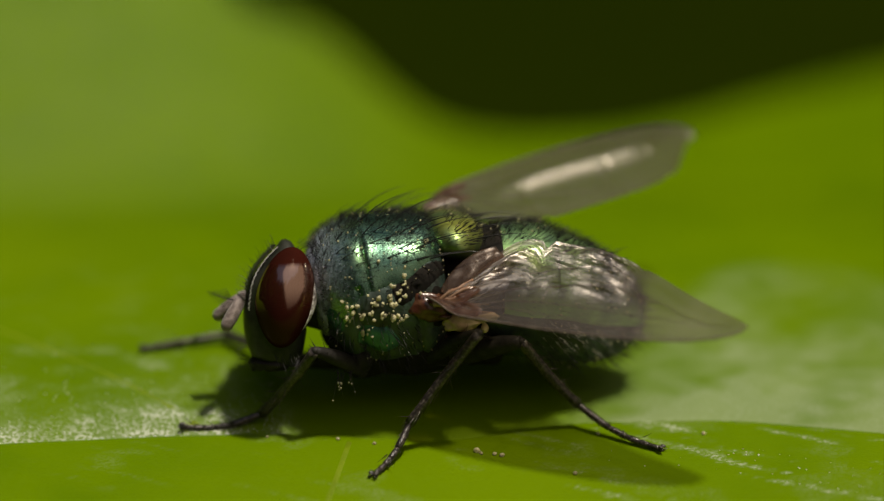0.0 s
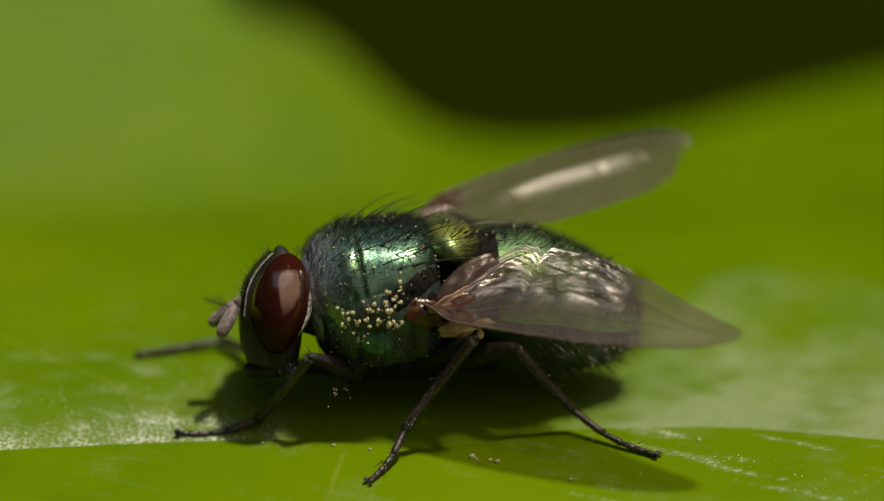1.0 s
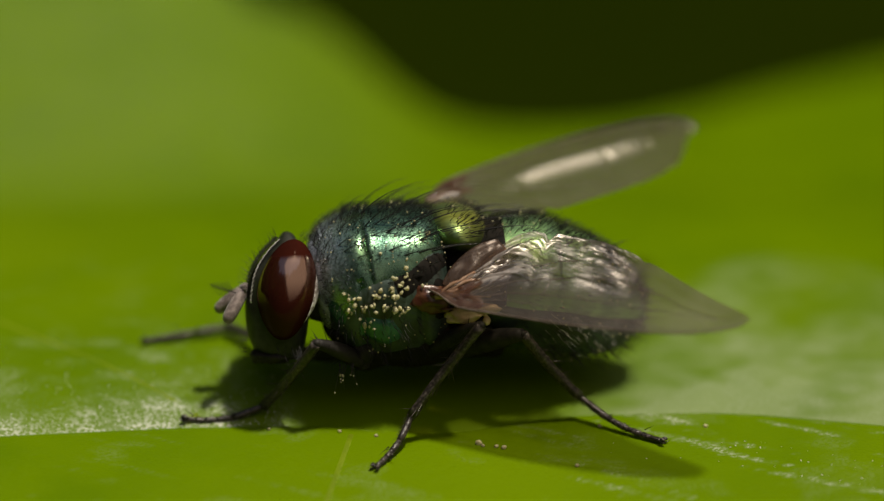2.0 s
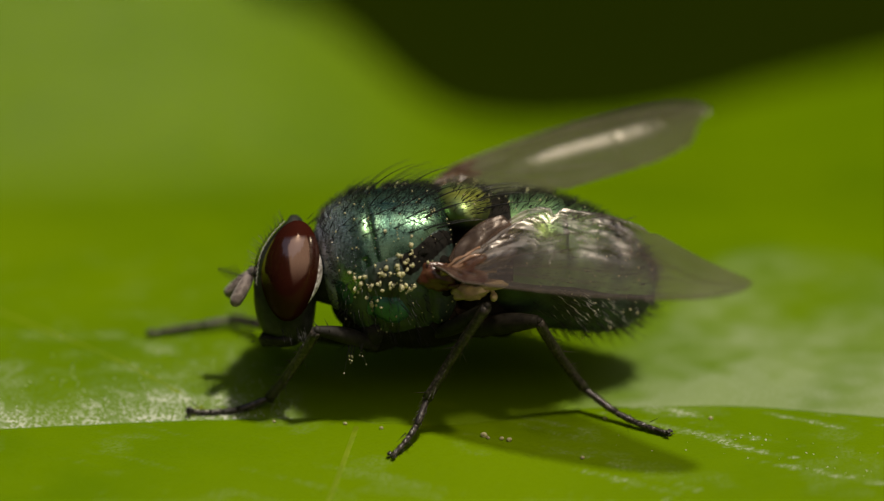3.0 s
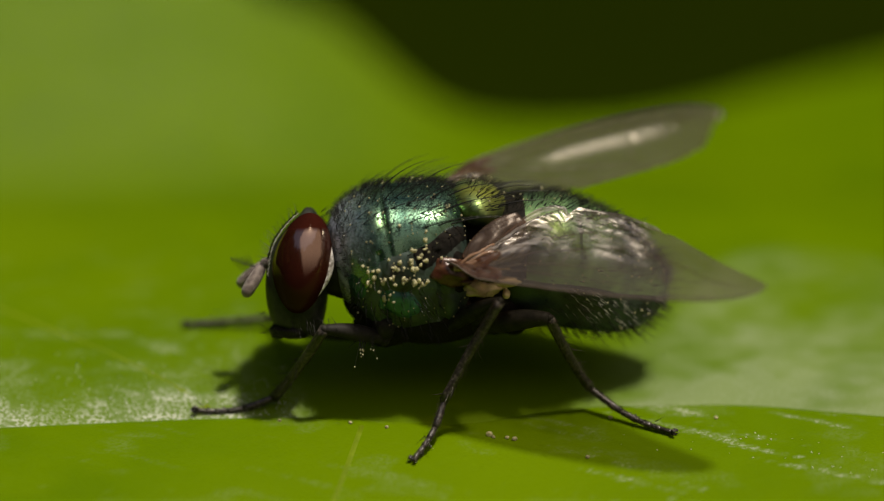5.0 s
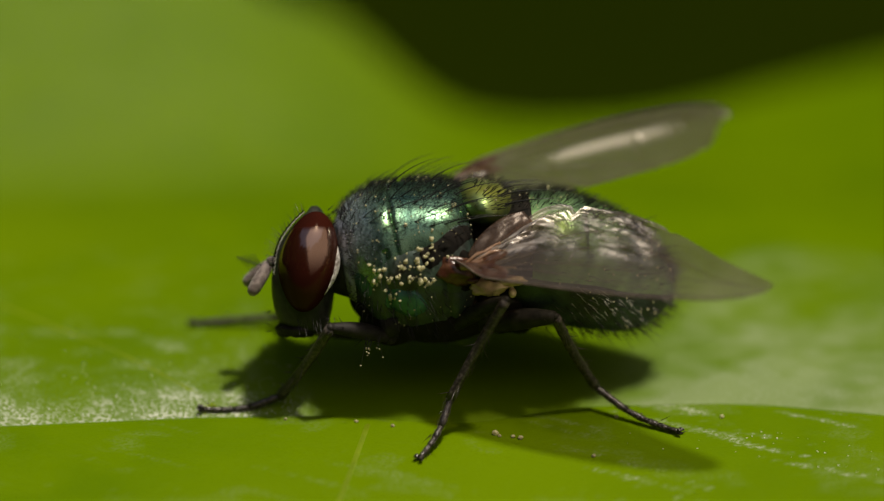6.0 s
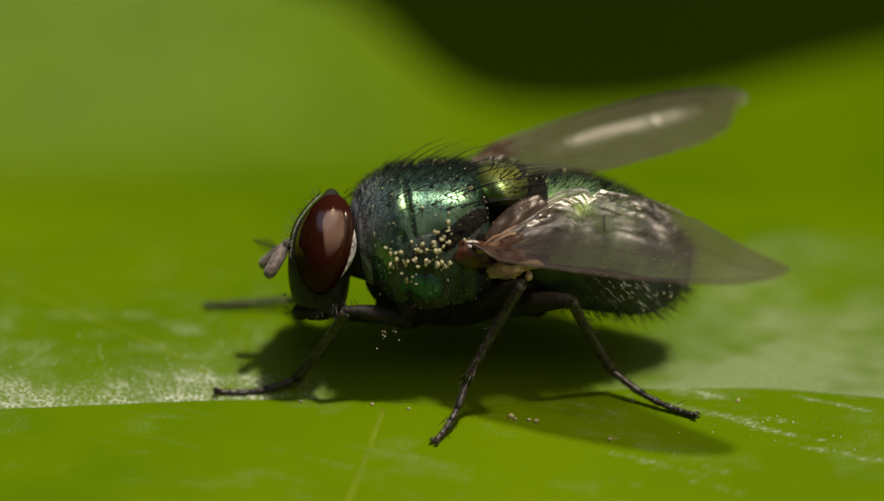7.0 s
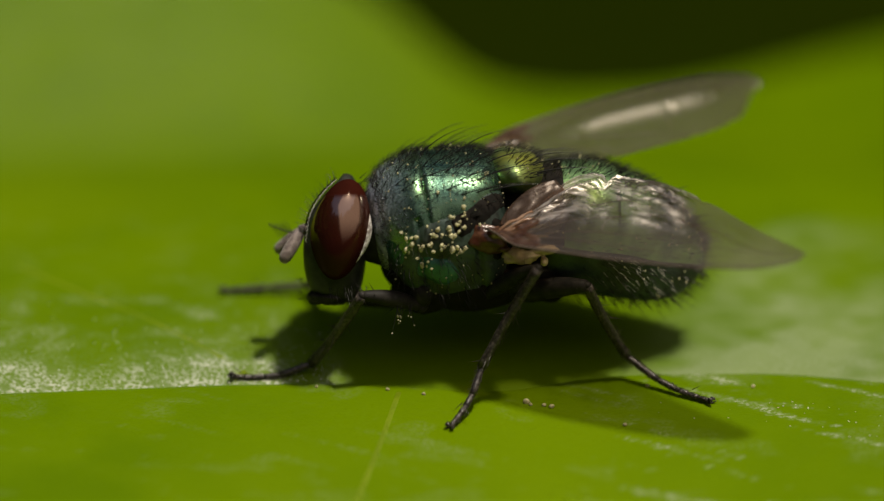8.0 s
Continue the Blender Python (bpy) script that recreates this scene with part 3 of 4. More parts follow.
        if k < 10:
            x, z, big = -0.28 + rng.gauss(0, 0.09), -0.36 + rng.gauss(0, 0.07), rng.uniform(0.6, 1.3)
        elif k < 15:
            x, z = -0.92 + rng.gauss(0, 0.07), -0.62 + rng.gauss(0, 0.04)
        elif k < 20:
            x, z, big = 0.36 + rng.gauss(0, 0.05), 1.05 + rng.gauss(0, 0.05), 0.5
        elif k < 30:
            x, z, big = rng.uniform(-1.5, 0.4), rng.uniform(-1.0, 1.3), rng.uniform(0.3, 0.8)
        u, v = flank(x, z)
        p = thorax_at(u, v) + normal_at(thorax_at, u, v) * 0.075
        ob = part("pollen_grain", grain, POLLEN, thorax)
        ob.matrix_basis = Matrix.LocRotScale(p * MM, Euler((rng.random() * 6, rng.random() * 6, 0)), (big, big * rng.uniform(0.6, 1.1), big))


# pale specks: dust, and glints on body and hairs painted with it
def specks_on(fn, count, u0, u1, v0, v1, parent, rng):
    f = Form()
    for _ in range(count):
        u, v = rng.uniform(u0, u1), rng.uniform(v0, v1)
        f.ball(fn(u, v) + normal_at(fn, u, v) * rng.uniform(0.03, 0.14), rng.uniform(0.010, 0.026), 4, 5, 0.4)
    return part("dust", f, POLLEN, parent, "pale specks of dust and painted glints", kind="stuff")


ABD_X = (1.15, 1.6, 2.1, 2.7, 3.25, 3.85, 4.42, 4.88)
ABD_Z = (0.05, -0.12, -0.20, -0.27, -0.42, -0.64, -0.82, -1.02)
ABD_R = (0.80, 1.18, 1.34, 1.34, 1.28, 1.16, 0.84, 0.10)


def abdomen_at(u, v):
    q = u * 7
    x, z0, r = (sum(float(np.interp(q + o, range(8), t)) for o in (-0.35, 0, 0.35)) / 3 for t in (ABD_X, ABD_Z, ABD_R))
    a = 2 * math.pi * v
    return Vector((x + 0.05 * r * math.cos(a), -(1.02 - 0.42 * smooth(2.3, 4.5, x)) * r * math.sin(a), z0 + r * math.cos(a)))


def build_abdomen():
    rng = random.Random(9)
    abdomen = part("abdomen", Form().grid(lambda u, v: abdomen_at(u, v) * 1.0, 60, 80, True), PLEURA, fly, "metallic green segmented abdomen with black hairs")
    bounds = (0.08, 0.215, 0.50, 0.76, 0.985)
    for k in range(4):
        a, b = bounds[k], bounds[k + 1] + 0.012

        def tergite(u, v, a=a, b=b):
            uu, vv = a + (b - a) * u, -0.28 + 0.56 * v
            p, n = abdomen_at(uu, vv), normal_at(abdomen_at, min(max(uu, 0.02), 0.98), vv)
            return p + n * (0.015 + 0.035 * smooth(0.0, 0.75, u) * (1 - smooth(0.93, 1.0, u)))
        part("tergite", Form().grid(tergite, 24, 64), BELLY if k else MATTE, abdomen, "metallic green plate of the abdomen" if k else "black first plate of the abdomen")
    body_hair(abdomen_at, 2200, 0.12, 0.97, -0.33, 0.09, 0.21, 0.010, (0.45, 0, 0.1), "hair", abdomen, rng)
    body_hair(abdomen_at, 260, 0.3, 0.97, 0.07, 0.33, 0.16, 0.009, (0.9, 0, 0.1), "hair", abdomen, rng)
    body_hair(abdomen_at, 260, 0.4, 0.98, 0.28, 0.72, 0.24, 0.010, (0.7, 0, -0.2), "hair", abdomen, rng)
    body_hair(abdomen_at, 110, 0.3, 0.98, 0.34, 0.66, 0.34, 0.009, (0.6, 0, -0.1), "hair", abdomen, rng)
    # sun glints on the bristles, painted as a pale hair colour
    f = Form()
    for _ in range(64):
        u, v = rng.uniform(0.42, 0.97), rng.gauss(0.33, 0.03)
        f.hair(abdomen_at(u, v), normal_at(abdomen_at, u, v) + Vector((rng.uniform(0.3, 1.2), 0, rng.uniform(-0.9, -0.1))), rng.uniform(0.07, 0.20), 0.008, (0.2, 0, -0.2), 3, 4)
    part("hair", f, GLINTHAIR, abdomen, "hairs painted pale for sun glints, low on the abdomen", kind="stuff")
    specks_on(abdomen_at, 90, 0.1, 0.95, -0.1, 0.3, abdomen, rng)
    specks_on(abdomen_at, 16, 0.5, 0.98, 0.28, 0.5, abdomen, rng)
    me = bristle_mesh(0.55, (0.2, 0, 0), 0.014)
    for u in (0.76, 0.88, 0.95):
        for i in range(9):
            v = -0.3 + 0.6 * i / 8 + rng.uniform(-.02, .02)
            set_bristle(me, abdomen_at(u, v), normal_at(abdomen_at, u, v) + Vector((0.6, 0, 0.1)), abdomen)


def head_pose(turn):
    """The head on its neck, turned by degrees."""
    neck = Vector((-2.1 * MM, 0, 0))
    return Matrix.Translation(neck) @ pose(0, 0, 0, 0, 0, turn) @ Matrix.Translation(-neck) @ pose(0.02 * MM, 0, -0.07 * MM, -10, 0, 0)


HEAD_TURN = {"A": 0.0, "B": -3.5, "C": -6.0}


def build_head():
    rng = random.Random(2)
    zs, xs = (-1.5, -1.35, -0.9, 0.0, 0.35, 0.63, 0.9, 1.08), (-3.15, -3.36, -3.33, -3.22, -3.14, -2.97, -2.72, -2.48)

    def front(z):
        return sum(float(np.interp(z + o, zs, xs)) for o in (-0.12, 0, 0.12)) / 3

    def skull(u, v):
        z = 1.10 - 2.55 * u
        e = math.sin(math.pi * min(1, max(0, 0.0015 + 0.98 * u))) ** 0.45
        ph = 2 * math.pi * v
        cx, cy = math.cos(ph), math.sin(ph)
        mid = -2.35
        x = mid + (mid - front(z)) * -sgn_pow(abs(cx), 0.7) * e if cx < 0 else mid + 0.36 * sgn_pow(cx, 0.8) * e
        if cx < 0:
            x = mid - (mid - front(z)) * abs(cx) ** 0.75 * (0.4 + 0.6 * e)
        return Vector((x, (1.12 - 0.16 * smooth(0.3, -0.3, z) * smooth(-1.5, -0.9, z)) * e * sgn_pow(cy, 0.9), z))
    head = part("head", Form().grid(skull, 60, 80, True), CHEEK, fly, "grey-black fly head with silver eye rims")
    head.matrix_basis = head_pose(0)
    for s in (-1, 1):
        def eye(u, v, s=s):
            th, ph = math.pi * u, 2 * math.pi * v
            d = Vector((math.sin(th) * math.cos(ph), math.sin(th) * math.sin(ph), math.cos(th)))
            narrow = 1 - 0.12 * smooth(0.0, -1.0, d.z) - 0.08 * smooth(0.2, 1.0, d.z)
            p = Vector((d.x * 0.585 * narrow, d.y * 0.58, d.z * 1.0))
            p.x += (0.19 if p.z > 0 else 0.10) * p.z
            return Vector((-2.50, s * 0.82, -0.03)) + p
        part("eye", Form().grid(lambda u, v: eye(0.002 + 0.996 * u, v), 48, 64, True), EYE, head, "glossy red-brown compound eye")

        # silver strip between the eye and the brow, and the white rim behind the eye
        def strip(u, v, s=s):
            z = 0.98 - 1.25 * u
            y = 0.45 + 0.034 * v + 0.04 * u
            return Vector((front(z) + 0.045 + 0.03 * v + 0.012 * math.sin(u * 90), s * y, z))
        part("eye_rim", Form().grid(strip, 40, 10), SILVER, head, "silver-white dusted strip beside the eye")
        path = [Vector((-2.50 + 0.605 * math.sqrt(max(0.02, 1 - (z + 0.03) ** 2 / 1.08)) * (1 - 0.12 * smooth(0, -1, z)) + 0.10 * z - 0.045, s * (0.88 - 0.05 * z), z)) for z in [0.42 - 1.12 * k / 16 for k in range(17)]]
        part("eye_rim", Form().tube(path, [0.014 + 0.09 * math.sin(math.pi * k / 16) for k in range(17)], 12), SILVER, head, "white dusted rim behind the eye")
        # antenna: two short joints and the long third one
        base = Vector((-3.20, s * 0.13, 0.02))
        f = Form().tube([base + Vector((0.25, 0, 0.05)), base, base + Vector((-0.10, 0, -0.05))], [0.10, 0.11, 0.12], 12)
        antenna = part("antenna", f, FEELER, head, "grey-brown club-shaped antenna")
        tip = Vector((-0.42, -0.10, -0.66)) if s < 0 else Vector((-0.56, 0.2, -0.44))
        f = Form().tube([base + Vector((-0.07, 0, -0.02)) + tip * q for q in (0, 0.08, 0.3, 0.6, 0.85, 0.96, 1.0)], [0.06, 0.10, 0.128, 0.138, 0.128, 0.085, 0.02], 14)
        part("third_joint", f, FEELER, antenna)
        f = Form()
        b0, way = base + Vector((-0.2, 0, -0.1)), Vector((-0.85, s * 0.25, 0.22)).normalized()
        f.hair(b0, way, 0.62, 0.013, (0, 0, 0.1), 6, 5)
        for k in range(12):
            q = 0.12 + 0.07 * k
            for z in (1, -0.8):
                f.hair(b0 + way * 0.62 * q + Vector((0, 0, 0.06 * q * q)), Vector((-0.5, rng.uniform(-.3, .3), z)), 0.3 * (1.1 - q), 0.006, (0, 0, 0), 2, 3)
        part("arista", f, HAIR, antenna, "feathered black antenna bristle")
    part("brow", Form().grid(lambda u, v: Vector((front(1.02 - 1.1 * u) - 0.04 * math.cos(2.6 * (v - 0.5)) + 0.02, 0.84 * (v - 0.5), 1.02 - 1.1 * u)), 30, 10), DARK, head, "black brow stripe between the eyes")
    # mouth
    f = Form().ball((-2.72, 0, -1.36), (0.42, 0.5, 0.17), 16, 20, 0.3).ball((-3.02, 0, -1.36), (0.2, 0.32, 0.15), 12, 16, 0.4)
    part("mouth", f, DARK, head, "black mouth edge and folded proboscis")
    part("neck", Form().tube([(-2.2, 0, 0.05), (-1.85, 0, 0.0), (-1.4, 0, -0.05)], [0.62, 0.7, 0.8], 20), DARK, head)
    # hairs of the brow, crown, cheeks and mouth
    f = Form()
    for s in (-1, 1):
        for k in range(16):
            q = k / 15
            a = radians(80 + 75 * q)
            zz = 1.0 - 1.05 * q
            p = Vector((front(zz), s * 0.30, zz))
            f.hair(p, Vector((math.cos(a) - 0.2 + rng.uniform(-.5, .5), -s * 0.5 * rng.random(), math.sin(a) + rng.uniform(-.3, .5))), rng.uniform(0.08, 0.24), 0.009, (-0.3, 0, 0.1), 3, 4)
        for k in range(26):
            p = Vector((-2.75 + 0.75 * rng.random(), s * (0.6 + 0.35 * rng.random()), -1.15 - 0.2 * rng.random()))
            f.hair(p, Vector((0.2, s * 0.7, -0.7)), rng.uniform(0.15, 0.28), 0.008, (0, 0, -0.2), 3, 3)
        for k in range(5):
            f.hair((-3.3, s * 0.3, -0.95 - 0.1 * k + rng.uniform(-.05, .05)), (-1, s * 0.3, rng.uniform(-.5, .4)), rng.uniform(0.12, 0.34), 0.010, (0.1, 0, 0.3), 4, 4)
        for k in range(14):
            a = radians(62 - 6 * k)
            f.hair((-2.1 + 0.1 * math.sin(k), s * (0.2 + 0.05 * k), 1.0 - 0.04 * k), (0.6, s * 0.2, 0.6), 0.2, 0.008, (0.2, 0, 0), 3, 3)
    part("hair", f, HAIR, head, "short black head hairs", kind="stuff")
    return head


def wing_outline(q, spread=False):
    """Leading and trailing edge across the wing at q of its length, mm. The spread one has a frayed, slanting end."""
    lead = 0.16 * math.sin(math.pi * q) + 0.30 * smooth(0.0, 0.12, q)
    trail = -((1.50 if spread else 1.72) * smooth(0.0, 0.26, q) * (1 - (0.22 * smooth(0.6, 0.95, q) if spread else 0.62 * smooth(0.42, 1.0, q))) + 0.10)
    trail += 0.16 * math.exp(-((q - 0.31) / 0.014) ** 2) + 0.05 * math.exp(-((q - 0.62) / 0.012) ** 2)
    if spread:
        trail += 0.10 * math.exp(-((q - 0.78) / 0.012) ** 2) + 1.0 * smooth(0.78, 1.02, q) + 0.06 * noise.noise((q * 60, 0, 2.0)) * smooth(0.6, 0.8, q)
    end = max(0.0, 1 - q ** (24 if spread else 6)) ** 0.5
    return lead * end - 0.3 * (1 - end), trail * end - 0.3 * (1 - end)


WING_LENGTH = 6.56


def build_wing(side, hinge, splay, rise, twist, name_label):
    def at(q, w, lift=0.0):
        a, b = wing_outline(q, side > 0)
        c = a + (b - a) * w
        z = 0.10 * math.sin(math.pi * q) - 0.10 * q * q - (0.42 if side < 0 else 0.26) * w * w * math.sin(math.pi * min(1.0, 0.12 + q * 0.8)) ** 0.7 + (0.032 if side < 0 else 0.004) * math.sin(w * 24 + 3 * q + 1.5 * math.sin(9 * q)) * (1 - 0.75 * smooth(0.1, 0.6, q)) * smooth(0, 0.1, q) * smooth(0.1, 0.5, w)
        if side < 0:
            z += 0.10 * math.exp(-((w - 0.6 - 2.0 * (q - 0.14)) / 0.055) ** 2) * smooth(0.12, 0.17, q) * smooth(0.36, 0.3, q)
            z += 0.09 * math.exp(-((w - 0.52 - 0.2 * (q - 0.4)) / 0.045) ** 2) * smooth(0.36, 0.44, q) * smooth(0.62, 0.55, q)
            z += 0.035 * noise.noise((q * 42, w * 36, 4.0)) * smooth(0.68, 0.8, w) * smooth(0.34, 0.4, q) * smooth(0.6, 0.54, q)
        z += (0.02 if side < 0 else 0.14) * math.exp(-((w - 0.36 - 0.1 * q) / 0.13) ** 2) * smooth(0.15, 0.4, q) * smooth(0.95, 0.7, q)
        z += (0.05 if side < 0 else 0.0) * noise.noise((q * 5, w * 26 + q * 14, 8.0)) * smooth(0.3, 0.6, w) * smooth(0.05, 0.15, q) * (1 - smooth(0.5, 0.75, q))
        z += (0.05 if side < 0 else 0.0) * noise.noise((q * 12, w * 9, 3.0)) * smooth(0.25, 0.6, w) * smooth(0.05, 0.15, q) * (1 - smooth(0.5, 0.8, q))
        return Vector((q * WING_LENGTH, side * c, z + lift))
    f = Form().grid(lambda q, w: at(q, w, 0.006), 190, 110).grid(lambda q, w: at(q, w, -0.006), 190, 110)
    wing = part("wing", f, WING if side < 0 else FARWING, fly, name_label)
    crease = wing.data.attributes.new("crease", "FLOAT", "POINT")
    values = []
    for _ in range(2):
        for i in range(191):
            for j in range(111):
                q, w = i / 190, j / 110
                if side < 0:
                    k = smooth(0.28, 0.5, w) * smooth(0.66, 0.5, q)
                    k *= 0.55 + 1.2 * noise.noise((q * 14, w * 10, 6.0)) + 0.8 * noise.noise((q * 50, w * 40, 6.0))
                else:
                    k = math.exp(-((w - 0.38 - 0.1 * q) / 0.10) ** 2) * smooth(0.25, 0.45, q) * smooth(0.80, 0.76, q)
                    k *= 0.30 + 0.30 * noise.noise((q * 90, w * 12, 6.0))
                values.append(min(1.0, max(0.0, k)))
    crease.data.foreach_set("value", values)
    runs = [[(0, .0), (.3, .0), (.6, .0), (.85, .0), (.99, .1)], [(0, .05), (.2, .07), (.42, .02)], [(0.03, .1), (.25, .16), (.6, .13), (.86, .03)],
            [(0.1, .15), (.3, .26), (.6, .3), (.96, .42)], [(0.1, .2), (.3, .42), (.6, .58), (.74, .60), (.80, .48), (.93, .40)], [(0.1, .22), (.3, .60), (.5, .80), (.6, .97)],
            [(.36, .28), (.37, .47)], [(.60, .58), (.57, .84)], [(0.08, .3), (.2, .6), (.33, .9)]]
    for k, run in enumerate(runs):
        pts = []
        for (q0, w0), (q1, w1) in zip(run, run[1:]):
            for s in range(8):
                pts.append(at(q0 + (q1 - q0) * s / 8, w0 + (w1 - w0) * s / 8))
        pts.append(at(*run[-1]))
        r = 0.022 if k == 0 else 0.009
        part("wing_vein", Form().tube(pts, [r * (1.3 - 0.8 * i / len(pts)) for i in range(len(pts))], 6), WINGVEIN, wing)
    part("wing_base", Form().grid(lambda u, v: at(0.004 + 0.17 * u * (1 - 0.35 * v + 0.12 * math.sin(v * 13)), 0.02 + 0.7 * v, 0.02 + 0.03 * noise.noise((u * 7, v * 7, 2.0))), 20, 20), WINGBASE, wing, "amber folded base of the wing")
    f = Form()
    for k in range(160):
        q = 0.03 + 0.9 * k / 160
        f.hair(at(q, 0), Vector((0.9, side * 0.7, 0.1)), 0.07, 0.006, (0, 0, 0), 2, 3)
    part("fringe", f, HAIR, wing, kind="stuff")
    m = Matrix.Translation(Vector(hinge) * MM) @ pose(0, 0, 0, 0, 0, side * splay) @ pose(0, 0, 0, 0, -rise, 0) @ pose(0, 0, 0, side * twist, 0, 0)
    wing.matrix_basis = m
    # wing root, scales and balancer
    root = Vector((0.40, side * 1.35, -0.2))
    f = Form().ball(root + Vector((-0.05, 0, 0.03)), (0.40, 0.24, 0.29), 16, 20, 0.35)
    part("wing_root", f, AMBER, fly, "amber-brown wing root")
    for k in range(9):
        f = Form().ball(root + Vector((0.12 * k - 0.1, side * (0.14 + 0.05 * math.sin(k * 2.1)), 0.16 * math.sin(k * 1.7) - 0.02)), (0.13, 0.08, 0.06 + 0.03 * (k % 3)), 10, 12, 0.4)
        part("sclerite", f, AMBER, fly, "amber sclerite of the wing joint")
    # stiff folds that fan out from the joint
    for k, (dx, dz, bow) in enumerate(((0.55, 0.02, 0.05), (0.95, 0.16, 0.10), (1.15, 0.34, 0.12), (1.10, -0.06, 0.06), (0.80, 0.46, 0.08))):
        pts = [root + Vector((0.02 + dx * q, side * (0.30 + 0.10 * math.sin(math.pi * q)), 0.12 + dz * q + bow * math.sin(math.pi * q) + 0.02 * math.sin(11 * q + k))) for q in [i / 10 for i in range(11)]]
        f = Form().tube(pts, [0.045 * (1 - 0.5 * i / 10) * (1 + 0.3 * math.sin(i * 2.3 + k)) for i in range(11)], 8)
        part("wing_fold", f, STRUT, fly, "tan stiff fold of the wing joint")
    for k, (a, b, wd) in enumerate((((0.72, 1.42, -0.02), (1.85, 1.08, 0.80), 0.36), ((0.95, 1.5, -0.05), (1.95, 1.32, 0.36), 0.30))):
        a, b = Vector((a[0], side * a[1], a[2])), Vector((b[0], side * b[1], b[2]))
        across = (b - a).cross(Vector((0.15, side * 1.0, 0.5))).normalized() * side

        def scale(u, v, a=a, b=b, across=across, wd=wd, k=k):
            w = wd * math.sin(math.pi * min(1.0, 0.12 + 0.80 * u)) ** 0.6
            bulge = 0.10 * math.sin(math.pi * u) * math.cos(math.pi * (v - 0.5)) + 0.006 * math.sin(v * 16 + k) + 0.05 * noise.noise((u * 4, v * 4, k * 5.0))
            return a + (b - a) * u + across * w * (v - 0.5) * 2 + Vector((0, side, 0.4)) * bulge
        ob = part("wing_scale", Form().grid(scale, 24, 20), TAN, fly, "smoky translucent wing scale")
        mod = ob.modifiers.new("thickness", "SOLIDIFY")
        mod.thickness = 0.02 * MM
    f = Form().ball((1.0, side * 1.42, -0.52), (0.36, 0.16, 0.19), 16, 20, 0.35).ball((1.35, side * 1.42, -0.42), (0.4, 0.12, 0.12), 14, 18, 0.3)
    part("cream_scale", f, CREAM, fly, "cream lobe under the wing root")
    f = Form().ball((1.46, side * 1.40, -0.66), (0.08, 0.07, 0.10), 12, 14).tube([(1.40, side * 1.3, -0.4), (1.46, side * 1.4, -0.62)], [0.05, 0.04], 8)
    part("balancer", f, CREAM, fly, "tan balancer knob")


# ---- legs ----
def leg_bone(length, r0, r1, kind, seed, droop):
    """One leg segment along +z from its upper joint."""
    rng = random.Random(seed)
    f = Form()
    if kind == "tarsus":
        z, parts = 0.0, (0.42, 0.2, 0.15, 0.11, 0.12)
        for k, share in enumerate(parts):
            a, b = z, z + share * length
            r = r0 + (r1 - r0) * k / 5
            f.tube([(0, -droop * math.sin(math.pi * h / length), h) for h in (a, a + 0.1 * (b - a), a + 0.8 * (b - a), b)], [r * 0.85, r * 0.9, r * 1.04, r * 0.88], 10)
            z = b
        for s in (-1, 1):
            f.tube([(s * 0.03, 0, length - 0.02), (s * 0.07, -0.02, length + 0.06), (s * 0.09, 0.05, length + 0.12)], [0.03, 0.022, 0.006], 6)
            f.ball((s * 0.06, 0.06, length + 0.03), (0.05, 0.03, 0.06), 6, 8)
    else:
        n = 14
        path = [(0, 0.04 * math.sin(math.pi * i / n) * length * (1 if kind == "femur" else -0.6), length * i / n) for i in range(n + 1)]
        swell = (lambda q: r0 * (0.6 + 0.55 * math.sin(math.pi * min(1, q * 0.9 + 0.08)))) if kind == "femur" else (lambda q: r0 + (r1 - r0) * q + 0.02 * math.exp(-((q - 0.97) / 0.05) ** 2))
        f.tube(path, [swell(i / n) for i in range(n + 1)], 12)
        f.ball((0, 0, length), r1 * 1.05, 8, 10)
    h = Form()
    count = {"femur": 90, "tibia": 110, "tarsus": 90}[kind]
    for _ in range(count):
        q, a = rng.random(), rng.random() * 2 * math.pi
        r = (r0 + (r1 - r0) * q) * 0.8
        sag = -droop * math.sin(math.pi * q) if kind == "tarsus" else 0
        h.hair((r * math.cos(a), r * math.sin(a) + sag, q * length), (math.cos(a), math.sin(a), 1.6), 0.14 if kind != "femur" else 0.17, 0.007, (0, 0, 0), 2, 3)
    for _ in range({"femur": 8, "tibia": 7, "tarsus": 2}[kind]):
        q, a = rng.uniform(0.3, 1.0), rng.random() * 2 * math.pi
        r = (r0 + (r1 - r0) * q) * 0.8
        h.hair((r * math.cos(a), r * math.sin(a), q * length), (math.cos(a), math.sin(a), 0.8), 0.28, 0.012, (0, 0, 0), 3, 4)
    return f, h


# fly poses: stance at first, raised, then drawn back (mm and degrees)
STANCE = {"A": (-0.78, -0.82, 2.67, -12, 0, 7), "B": (-0.72, -0.82, 2.92, -15, -1.9, 5.5), "C": (-0.57, -0.82, 3.0, -15, -0.4, 5.5)}
STAGES = ((0.0, "A", "A", 0), (2.77, "A", "A", 0), (2.9, "A", "B", 0.55), (2.97, "B", "B", 0), (4.0, "B", "B", 0), (4.1, "B", "C", 0.6), (4.2, "B", "C", 0.93),
          (4.33, "C", "C", 0), (8.0, "C", "C", 0))
